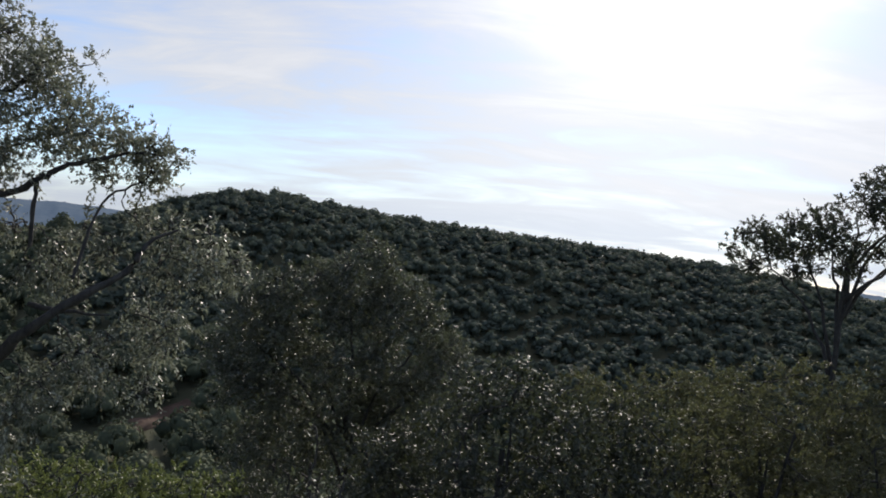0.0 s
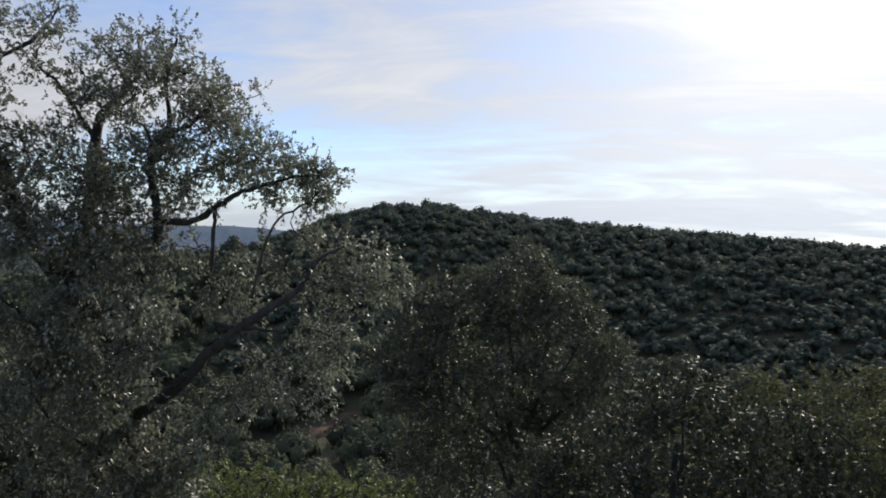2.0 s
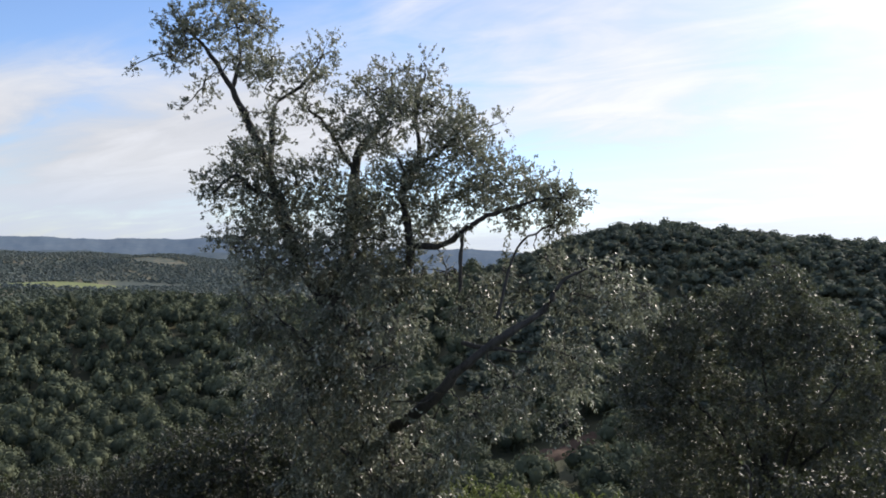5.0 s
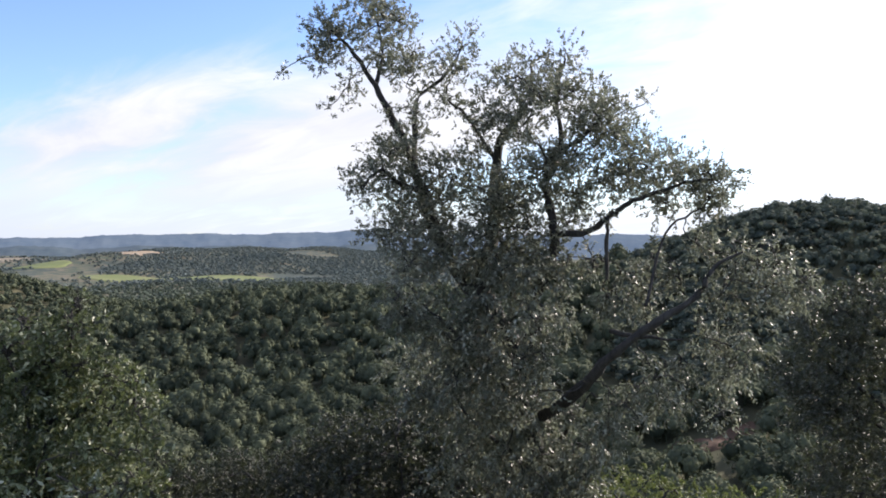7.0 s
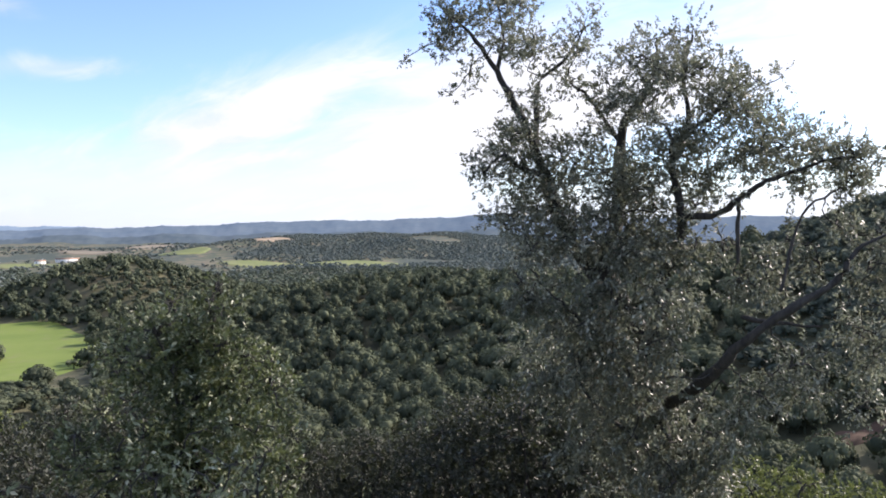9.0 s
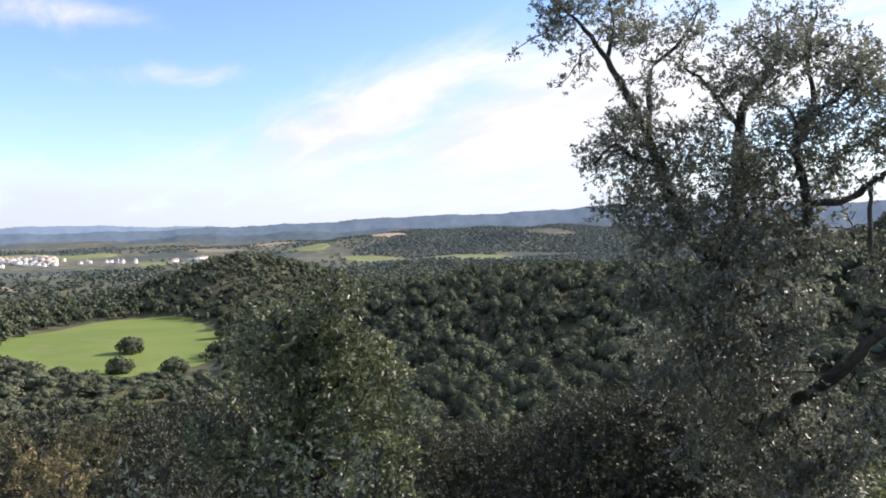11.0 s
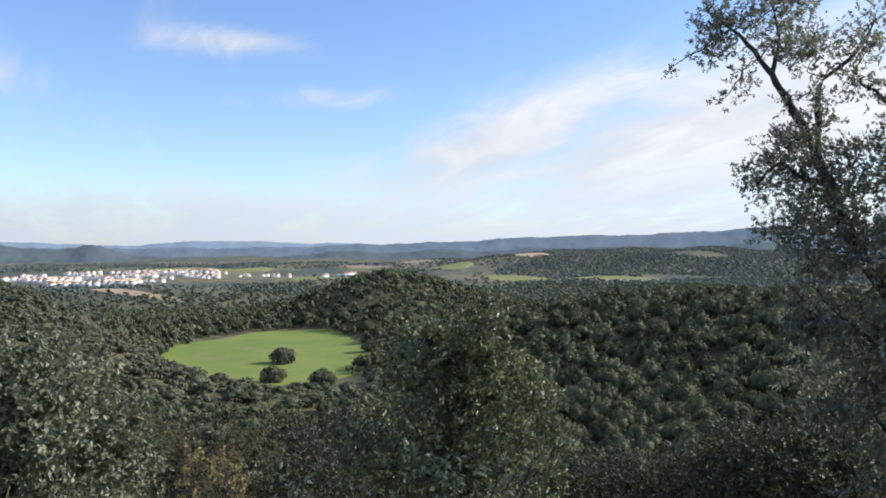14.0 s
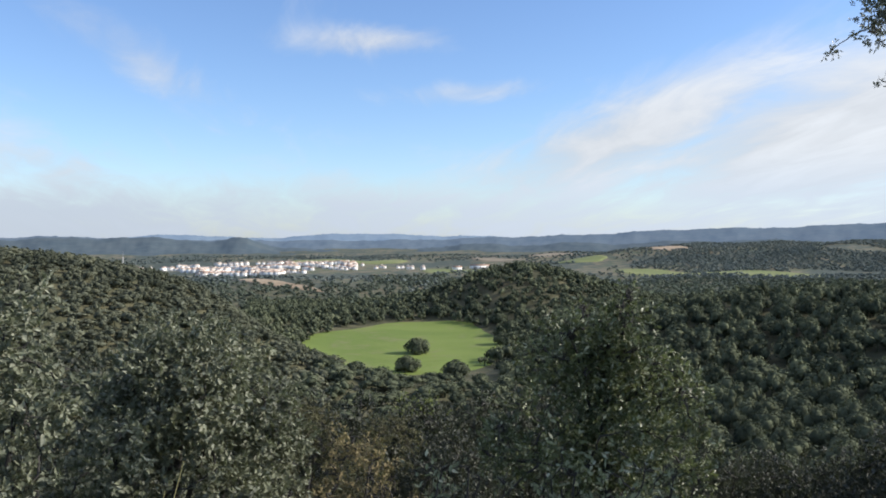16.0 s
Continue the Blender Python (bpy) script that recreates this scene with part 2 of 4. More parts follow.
METAL = plain("galvanised_metal", (0.45, 0.46, 0.47), (0.6, 0.6, 0.6), 2.0, 0.5)
FAR_A = hazed_hill_material("far_hills_hazed_blue", (0.084, 0.114, 0.140), (0.112, 0.139, 0.156), 0.11)
FAR_C = hazed_hill_material("wooded_hills_hazed", (0.062, 0.084, 0.094), (0.088, 0.107, 0.110), 0.07)
FAR_B = hazed_hill_material("far_hills_hazed_pale", (0.13, 0.18, 0.23), (0.17, 0.22, 0.26), 0.15)


# ---- mesh tools ----
def mesh_of(name, verts, faces, mat, smooth=False):
    """One mesh from an array of points and an array of triangles or quads."""
    verts, faces = np.asarray(verts, np.float32), np.asarray(faces, np.int32)
    k = faces.shape[1]
    me = bpy.data.meshes.new(name)
    me.vertices.add(len(verts))
    me.vertices.foreach_set("co", verts.ravel())
    me.loops.add(faces.size)
    me.loops.foreach_set("vertex_index", faces.ravel())
    me.polygons.add(len(faces))
    me.polygons.foreach_set("loop_start", np.arange(0, faces.size, k, dtype=np.int32))
    me.polygons.foreach_set("loop_total", np.full(len(faces), k, np.int32))
    if smooth:
        me.polygons.foreach_set("use_smooth", np.ones(len(faces), bool))
    me.materials.append(mat)
    me.update(calc_edges=True)
    me.validate()
    return me


def part(name, me, parent, label=""):
    ob = new(name, me)
    ob.parent = parent
    return tagged(ob, label) if label else ob


def joined(pieces):
    vs, fs, k = [], [], 0
    for v, f in pieces:
        vs.append(v)
        fs.append(np.asarray(f) + k)
        k += len(v)
    return np.concatenate(vs), np.concatenate(fs)


def tube(points, r0, r1, sides=6, wobble=0.0, rng=None, bend=1.0):
    """A tapered limb along points, as quads."""
    p = np.asarray(points, float)
    n = len(p)
    t = np.gradient(p, axis=0)
    t /= np.linalg.norm(t, axis=1)[:, None] + 1e-9
    ref = np.where(np.abs(t[:, 2:3]) > 0.9, [[1.0, 0, 0]], [[0, 0, 1.0]])
    u = np.cross(t, ref)
    u /= np.linalg.norm(u, axis=1)[:, None] + 1e-9
    w = np.cross(t, u)
    r = r1 + (r0 - r1) * (1 - np.linspace(0, 1, n)) ** bend
    if rng is not None and wobble:
        r = r * (1 + wobble * rng.uniform(-1, 1, n))
    a = np.linspace(0, 2 * np.pi, sides, endpoint=False)
    ring = u[:, None] * np.cos(a)[None, :, None] + w[:, None] * np.sin(a)[None, :, None]
    v = (p[:, None] + ring * r[:, None, None]).reshape(-1, 3)
    i, j = np.meshgrid(np.arange(n - 1), np.arange(sides), indexing="ij")
    j2 = (j + 1) % sides
    f = np.stack([i * sides + j, i * sides + j2, (i + 1) * sides + j2, (i + 1) * sides + j], -1).reshape(-1, 4)
    return v, f


def curve_through(points, steps=4, jitter=0.0, rng=None):
    """A smooth line through control points (Catmull-Rom)."""
    p = np.asarray(points, float)
    q = np.concatenate([[2 * p[0] - p[1]], p, [2 * p[-1] - p[-2]]])
    out = []
    for i in range(1, len(q) - 2):
        for s in np.linspace(0, 1, steps, endpoint=False):
            a, b, c, d = q[i - 1:i + 3]
            out.append(0.5 * (2 * b + (c - a) * s + (2 * a - 5 * b + 4 * c - d) * s * s + (3 * b - a - 3 * c + d) * s ** 3))
    out.append(p[-1])
    out = np.array(out)
    if rng is not None and jitter:
        out[1:-1] += rng.normal(0, jitter, (len(out) - 2, 3))
    return out


def leaf_blades(at, way, rng, length, width, face):
    """Folded leaves, two triangles each: at their stalks, pointing along way, turned to face outwards."""
    n = len(at)
    way = way / (np.linalg.norm(way, axis=1)[:, None] + 1e-9)
    side = np.cross(way, face + rng.normal(0, 0.55, (n, 3)))
    side /= np.linalg.norm(side, axis=1)[:, None] + 1e-9
    lift = np.cross(side, way)
    ln = (length * rng.uniform(0.6, 1.3, n))[:, None]
    wd = (width * rng.uniform(0.7, 1.2, n))[:, None]
    mid = at + way * ln * 0.45
    v = np.stack([at, mid + side * wd * 0.5 + lift * wd * 0.18, at + way * ln, mid - side * wd * 0.5 + lift * wd * 0.18], 1).reshape(-1, 3)
    b = np.arange(n)[:, None] * 4
    f = np.concatenate([b + [0, 1, 2], b + [0, 2, 3]], 1).reshape(-1, 3)
    return v, f


def clump_leaves(centre, radius, count, rng, length, width, droop=0.0, squash=0.85, sprays=14, fill=0.42, reach=(2.5, 6.0)):
    """Leaves set along many short sprays that fill a clump loosely; also the ends of some of its twigs."""
    n = max(8, int(count / (13 + 12 * droop)))
    d = rng.normal(0, 1, (n, 3))
    d /= np.linalg.norm(d, axis=1)[:, None]
    start = d * (radius * 1.12 * rng.uniform(0.02, 1.0, n) ** fill)[:, None] * [1, 1, squash]
    go = start / radius * 0.7 + rng.normal(0, 0.6, (n, 3)) + [0, 0, 0.25 - 1.3 * droop]
    go /= np.linalg.norm(go, axis=1)[:, None]
    reach = length * rng.uniform(*reach, n) * (1 + 0.7 * droop)
    k = rng.integers(0, n, count)
    s = rng.uniform(0.0, 1.0, count)
    at = start[k] + go[k] * (reach[k] * s)[:, None] + rng.normal(0, length * 0.15, (count, 3))
    way = go[k] * 0.7 + rng.normal(0, 0.6, (count, 3)) + [0, 0, -0.7 * droop]
    ends = np.stack([start, start + go * reach[:, None]], 1)[:sprays]
    face = start[k] / radius * 1.1 + [0, 0, 0.55]
    return leaf_blades(at + centre, way, rng, length, width, face), ends + centre


def ground_z(x, y):
    return float(terrain(np.array([x]), np.array([y]))[0])


# ---- the land: one sheet, its hills given by azimuth, distance, rise and spread ----
HILLS = [
    # azimuth, distance, rise, spread to the left, to the right, nearer, farther
    (16.0, 275, 63.6, 80, 190, 75, 150),     # wooded ridge across the valley
    (-20, 300, 7, 60, 120, 80, 120),
    (18.5, 275, 3.5, 22, 22, 40, 60),
    (46, 345, 20, 60, 60, 75, 120),        # its shoulder
    (59, 380, 21, 70, 60, 70, 90),
    (73, 620, 32, 48, 60, 70, 90),         # knoll behind the field
    (106.5, 330, 40.5, 200, 92, 75, 120),      # scrub hill
    (91, 900, 8, 110, 70, 80, 100),
    (90.5, 1480, 2, 170, 150, 190, 260),    # rise on which the village stands
    (53, 1800, 43, 350, 360, 240, 400),
    (63, 1500, 10, 160, 160, 150, 200),
    (-60, 420, 50, 220, 300, 140, 200),
    (150, 500, 45, 260, 220, 180, 250),
    (-130, 600, 50, 300, 300, 220, 260),
]


def terrain(x, y):
    d = np.hypot(x, y)
    z = -56 + 56 * np.exp(-(d / 95.0) ** 1.3)
    for az, dist, rise, left, right, near, far in HILLS:
        v = heading(az)
        along, across = x * v.x + y * v.y - dist, y * v.x - x * v.y     # across: positive to the left
        st, sr = np.where(across > 0, left, right), np.where(along > 0, far, near)
        z = z + rise * np.exp(-0.5 * (across / st) ** 2 - 0.5 * (along / sr) ** 2) * (1 - np.exp(-(d / 90) ** 2))
    # level ground under the green field
    v = heading(81.2)
    q = ((x * v.x + y * v.y - 425) / 150) ** 2 + ((y * v.x - x * v.y) / 80) ** 2
    z = z + (-56 - z) * np.exp(-q ** 3)
    roll = np.sin(x * 0.013 + 1.3) * np.sin(y * 0.011 + 0.4) + 0.6 * np.sin(x * 0.031 + y * 0.023)
    z = z + roll * np.clip((d - 560) / 900, 0, 1) * 4.0
    z = z + 0.35 * np.sin(x * 0.9 + 0.3 * y) * np.sin(y * 0.8 - 0.2 * x) * np.clip((d - 4) / 10, 0, 1) * np.clip((120 - d) / 60, 0, 1)
    return z


def polar_sheet():
    az = np.concatenate([np.arange(-40, 125, 0.45), np.arange(125, 320, 3.0)])
    rr = np.geomspace(0.8, 4950, 190)
    a, r = np.meshgrid(np.radians(az), rr, indexing="ij")
    x, y = -np.sin(a) * r, np.cos(a) * r
    v = np.stack([x, y, terrain(x, y)], -1).reshape(-1, 3)
    na, nr = len(az), len(rr)
    i, j = np.meshgrid(np.arange(na), np.arange(nr - 1), indexing="ij")
    i2 = (i + 1) % na
    f = np.stack([i * nr + j, i * nr + j + 1, i2 * nr + j + 1, i2 * nr + j], -1).reshape(-1, 4)
    top = len(v)
    v = np.concatenate([v, [[0, 0, 0.0]]])
    cap = np.stack([np.arange(na) * nr, ((np.arange(na) + 1) % na) * nr, np.full(na, top), np.full(na, top)], -1)
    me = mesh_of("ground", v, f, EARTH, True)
    bm = bmesh.new()
    bm.from_mesh(me)
    bm.verts.ensure_lookup_table()
    for q in cap:
        bm.faces.new([bm.verts[int(k)] for k in q[:3]]).smooth = True
    bmesh.ops.recalc_face_normals(bm, faces=bm.faces)
    bm.to_mesh(me)
    bm.free()
    return tagged(new("ground", me), "olive and brown scrub-covered hillside running to wooded plains", "ground", kind="structure")


polar_sheet()
FIELDS = [
    # name, material, azimuth, distance, half depth, half width, turn, lift, label
    ("field", FIELD, 81.2, 430, 108, 56, 4, 0.4, "bright green oval grass field among dark oaks"),
    ("meadow", MEADOW, 63.6, 1225, 50, 62, 20, 1.2, "pale green meadow strip between woods"),
    ("meadow", MEADOW, 57.5, 1205, 48, 100, 2, 1.2, "long pale green meadow strip between woods"),
    ("meadow", MEADOW, 73.5, 1250, 60, 75, 0, 1.5, "pale green pasture beyond the wooded knoll"),
    ("meadow", MEADOW, 85, 1750, 90, 130, 0, 2.0, "pale green pasture behind the white village"),
    ("dry_field", HAZED_DRYFIELD, 69.6, 1900, 70, 110, 8, 1.5, "dry field strip on the far plain, tan paled for haze"),
    ("dry_field", HAZED_DRYFIELD, 73.4, 1680, 40, 90, 0, 1.5, "dry field strip on the far plain, tan paled for haze"),
    ("dry_field", FALLOW, 62.8, 1660, 75, 48, 0, 1.5, "pale dry clearing on a wooded ridge"),
    ("dry_field", HAZED_DRYFIELD, 76.6, 1950, 60, 120, 0, 1.8, "dry field strip on the far plain, tan paled for haze"),
    ("meadow", MEADOW, 68.8, 1480, 60, 50, 0, 1.5, "pale green meadow on the far plain"),
    ("meadow", MEADOW, 77.2, 1300, 60, 60, 0, 1.5, "pale green pasture beside farm buildings"),
    ("bare_field", FALLOW, 90.3, 880, 17, 92, 60, 0.9, "bare light brown ploughed slope below the village"),
]


def drape(name, mat, az, d, depth, width, turn, lift, label):
    cx, cy = spot(az, d)
    v0 = heading(az - turn)
    side = Vector((v0.y, -v0.x, 0))
    rings, segs = 14, 72
    pts = [(cx, cy)]
    rng = np.random.default_rng(int(d))
    wob = 1 + 0.05 * np.sin(np.arange(segs) * 2 * np.pi / segs * 3 + rng.uniform(0, 6)) + 0.035 * np.sin(np.arange(segs) * 2 * np.pi / segs * 7 + 1)
    for i in range(1, rings + 1):
        s = i / rings
        for k in range(segs):
            a = 2 * math.pi * k / segs
            p = math.sin(a) * depth * s * wob[k]
            q = math.cos(a) * width * s * wob[k]
            pts.append((cx + v0.x * p + side.x * q, cy + v0.y * p + side.y * q))
    p = np.array(pts)
    z = terrain(p[:, 0], p[:, 1]) + lift
    z[-segs:] -= lift * 1.6
    v = np.column_stack([p, z])
    f = []
    for k in range(segs):
        f.append((0, 1 + k, 1 + (k + 1) % segs))
    for i in range(rings - 1):
        for k in range(segs):
            a, b = 1 + i * segs + k, 1 + i * segs + (k + 1) % segs
            f += [(a, a + segs, b + segs), (a, b + segs, b)]
    tagged(new(name, mesh_of(name, v, f, mat, True)), label, "field", kind="structure")


for row in FIELDS:
    drape(*row)


def inside_field(x, y, grow=0.0):
    hit = np.zeros(len(x), bool)
    for name, mat, az, d, depth, width, turn, lift, label in FIELDS:
        cx, cy = spot(az, d)
        v0 = heading(az - turn)
        p, q = (x - cx) * v0.x + (y - cy) * v0.y, (x - cx) * v0.y - (y - cy) * v0.x
        hit |= (p / (depth + grow)) ** 2 + (q / (width + grow)) ** 2 < 1
    return hit


BANK = (23.6, 148.0)      # a bare red earth bank in the valley: azimuth, distance


def far_ridge(name, mat, d, az0, az1, base, peaks, label):
    """A distant range of hills: a skyline of rounded summits with a long face towards us."""
    az = np.arange(az0, az1, 0.15)
    h = np.full(len(az), float(base))
    for a, rise, w in peaks:
        h += rise * np.exp(-0.5 * ((az - a) / w) ** 2)
    h += 3.0 * np.sin(az * 1.1) + 1.5 * np.sin(az * 2.7 + 1)
    rough = 1.2 * np.sin(az * 6.3) + 0.9 * np.sin(az * 13.1 + 2) + np.random.default_rng(int(d)).normal(0, 1.1, len(az))
    rows = []
    steps = [k / 14 for k in range(15)] + [1.12]
    for s in steps:
        r = d - 900 + 900 * s
        z = -70 + (h + 70) * (math.sin(min(s, 1.0) * math.pi / 2) ** 1.4 if s <= 1 else 0.6)
        spurs = np.sin(az * 2.1 + 5 * s) + 0.8 * np.sin(az * 4.7 - 7 * s + 1) + 0.5 * np.sin(az * 9.3 + 11 * s) + 0.3 * np.sin(az * 17.0 + 3 * s)
        z = z + (rough if s == 1.0 else 1.1 * spurs * math.sin(min(s, 1.0) * math.pi))
        a = np.radians(az)
        rows.append(np.stack([-np.sin(a) * r, np.cos(a) * r, z], -1))
    v = np.concatenate(rows)
    n = len(az)
    f = [(i * n + k, i * n + k + 1, (i + 1) * n + k + 1, (i + 1) * n + k) for i in range(len(steps) - 1) for k in range(n - 1)]
    tagged(new(name, mesh_of(name, v, f, mat, True)), label, "hills", kind="backdrop")


far_ridge("backdrop", FAR_A, 4300, -60, 150, -22, [(47, 62, 3.4), (54, 46, 3.4), (60.5, 44, 3.2), (66, 26, 3.2), (73, 18, 4), (104, 20, 5), (30, 90, 12), (-20, 60, 20)], "long wooded hills on the horizon, coloured haze blue")
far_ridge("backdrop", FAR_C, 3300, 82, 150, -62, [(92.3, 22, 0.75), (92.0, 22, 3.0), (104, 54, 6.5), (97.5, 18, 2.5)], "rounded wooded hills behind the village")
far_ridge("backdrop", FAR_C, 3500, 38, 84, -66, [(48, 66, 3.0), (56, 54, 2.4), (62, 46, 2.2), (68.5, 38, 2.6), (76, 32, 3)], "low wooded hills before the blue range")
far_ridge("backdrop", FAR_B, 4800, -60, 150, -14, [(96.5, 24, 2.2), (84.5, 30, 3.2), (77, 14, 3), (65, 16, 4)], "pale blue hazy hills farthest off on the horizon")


# ---- trees ----
def crown_shape(rng, lumps=6, tufts=130, tuft=0.17):
    """A small crown for far trees, radius about 1 and height about 1.5: billows of leaf sprays over dark hearts."""
    phi = (1 + 5 ** 0.5) / 2
    ico = np.array([(-1, phi, 0), (1, phi, 0), (-1, -phi, 0), (1, -phi, 0), (0, -1, phi), (0, 1, phi), (0, -1, -phi), (0, 1, -phi),
                    (phi, 0, -1), (phi, 0, 1), (-phi, 0, -1), (-phi, 0, 1)], float)
    ico /= np.linalg.norm(ico[0])
    tri = np.array([(0, 11, 5), (0, 5, 1), (0, 1, 7), (0, 7, 10), (0, 10, 11), (1, 5, 9), (5, 11, 4), (11, 10, 2), (10, 7, 6), (7, 1, 8),
                    (3, 9, 4), (3, 4, 2), (3, 2, 6), (3, 6, 8), (3, 8, 9), (4, 9, 5), (2, 4, 11), (6, 2, 10), (8, 6, 7), (9, 8, 1)])
    pieces, hearts, radii = [], [], []
    for i in range(lumps):
        a = 2 * math.pi * i * 0.381966 + rng.uniform(-0.4, 0.4)
        u = i / max(lumps - 1, 1)
        far = (0.56 * math.sqrt(max(0.0, 1 - u ** 2)) + 0.04) * rng.uniform(0.8, 1.15)
        hearts.append((math.cos(a) * far, math.sin(a) * far, 0.52 + 0.42 * u + rng.uniform(-0.08, 0.08)))
        radii.append(rng.uniform(0.38, 0.52))
        pieces.append((np.array(hearts[-1]) + ico * radii[-1] * 0.80 * rng.uniform(0.84, 1.12, (12, 1)) * [1, 1, 0.9], tri))
    hearts, radii = np.array(hearts), np.array(radii)
    k = rng.choice(lumps, tufts * 2, p=radii ** 2 / np.sum(radii ** 2))
    d = rng.normal(0, 1, (tufts * 2, 3))
    d[:, 2] += 0.25
    d /= np.linalg.norm(d, axis=1)[:, None]
    c = hearts[k] + d * (radii[k] * rng.uniform(0.88, 1.10, tufts * 2))[:, None] * [1, 1, 0.95]
    # sprays buried in another billow are left out
    gap = np.linalg.norm(c[:, None] - hearts[None], axis=2) / radii[None]
    gap[np.arange(len(c)), k] = 9
    out = np.where(gap.min(axis=1) > 0.85)[0][:tufts]
    c, d = c[out], d[out]
    m = len(c)
    face = d + rng.normal(0, 0.24, (m, 3))
    face /= np.linalg.norm(face, axis=1)[:, None]
    u = np.cross(face, rng.normal(0, 1, (m, 3)))
    u /= np.linalg.norm(u, axis=1)[:, None]
    w = np.cross(face, u)
    s = (tuft * rng.uniform(0.6, 1.4, m))[:, None]
    v = np.stack([c + u * s, c + w * s * 0.8 + d * s * 0.25, c - u * s * 0.9, c - w * s * 0.75 - d * s * 0.2], 1).reshape(-1, 3)
    b = np.arange(m)[:, None] * 4
    pieces.append((v, np.concatenate([b + [0, 1, 2], b + [0, 2, 3]], 1).reshape(-1, 3)))
    # a short trunk
    t = np.array([(0.07, 0, -0.4), (-0.05, 0.06, -0.4), (-0.05, -0.06, -0.4), (0.05, 0, 0.8), (-0.04, 0.04, 0.8), (-0.04, -0.04, 0.8)])
    pieces.append((t, np.array([(0, 1, 4), (0, 4, 3), (1, 2, 5), (1, 5, 4), (2, 0, 3), (2, 3, 5)])))
    return joined(pieces)


def scatter(rng, az0, az1, d0, d1, gap):
    """Even but irregular places in a sector."""
    out = []
    r = d0
    while r < d1:
        n = max(1, int(radians(az1 - az0) * r / gap))
        a = np.radians(az0 + (np.arange(n) + rng.uniform(0, 1) + rng.uniform(-0.35, 0.35, n)) / n * (az1 - az0))
        q = r + rng.uniform(-0.4, 0.4, n) * gap
        out.append(np.stack([-np.sin(a) * q, np.cos(a) * q], -1))
        r += gap * 0.87
    return np.concatenate(out)


def woodland(name, places, sizes, heights, mat, label, rng, kinds, category="trees"):
    """Many far trees that nobody could count, in one mesh."""
    vs, fs, k = [], [], 0
    pick = rng.integers(0, len(kinds), len(places))
    turn = rng.uniform(0, 2 * np.pi, len(places))
    z = terrain(places[:, 0], places[:, 1])
    for q, (v, f) in enumerate(kinds):
        idx = np.where(pick == q)[0]
        if not len(idx):
            continue
        c, s = np.cos(turn[idx])[:, None], np.sin(turn[idx])[:, None]
        x = (v[None, :, 0] * c - v[None, :, 1] * s) * sizes[idx][:, None] + places[idx, 0:1]
        y = (v[None, :, 0] * s + v[None, :, 1] * c) * sizes[idx][:, None] + places[idx, 1:2]
        h = v[None, :, 2] * heights[idx][:, None] / 1.5 + z[idx][:, None]
        vs.append(np.stack([x, y, h], -1).reshape(-1, 3))
        fs.append((f[None] + (np.arange(len(idx)) * len(v))[:, None, None]).reshape(-1, 3) + k)
        k += len(idx) * len(v)
    ob = new(name, mesh_of(name, np.concatenate(vs), np.concatenate(fs), mat, True))
    return tagged(ob, label, category, kind="stuff")


def grown_places(rng, az0, az1, d0, d1, gap, keep=None):
    p = scatter(rng, az0, az1, d0, d1, gap)
    ok = ~inside_field(p[:, 0], p[:, 1], -2.0)
    if keep is not None:
        ok &= keep(p[:, 0], p[:, 1])
    return p[ok]


RNG = np.random.default_rng(7)
KIND_NEAR = [crown_shape(RNG, 8, 520, 0.060) for _ in range(8)]
KIND_MID = [crown_shape(RNG, 5, 150, 0.105) for _ in range(8)]
KIND_RIDGE = [crown_shape(RNG, 4, 76, 0.14) for _ in range(8)]
KIND_SCRUB = [crown_shape(RNG, 3, 56, 0.17) for _ in range(6)]
KIND_FAR = [crown_shape(RNG, 2, 8, 0.30) for _ in range(5)]


def in_village(x, y):
    az, d = np.degrees(np.arctan2(-x, y)), np.hypot(x, y)
    return (az > 79) & (az < 98.5) & (d > 1120) & (d < 1650)


def before_field(x, y):
    az, d = np.degrees(np.arctan2(-x, y)), np.hypot(x, y)
    return ~((az > 74.3) & (az < 89) & (d > 262) & (d < 350))


def off_bank(x, y):
    az, d = np.degrees(np.arctan2(-x, y)), np.hypot(x, y)
    line = BANK[1] + (BANK[0] - az) * 1.8
    return before_field(x, y) & ~((az > BANK[0] - 3.6) & (az < BANK[0] + 3.6) & (d > line - 15) & (d < line + 4))


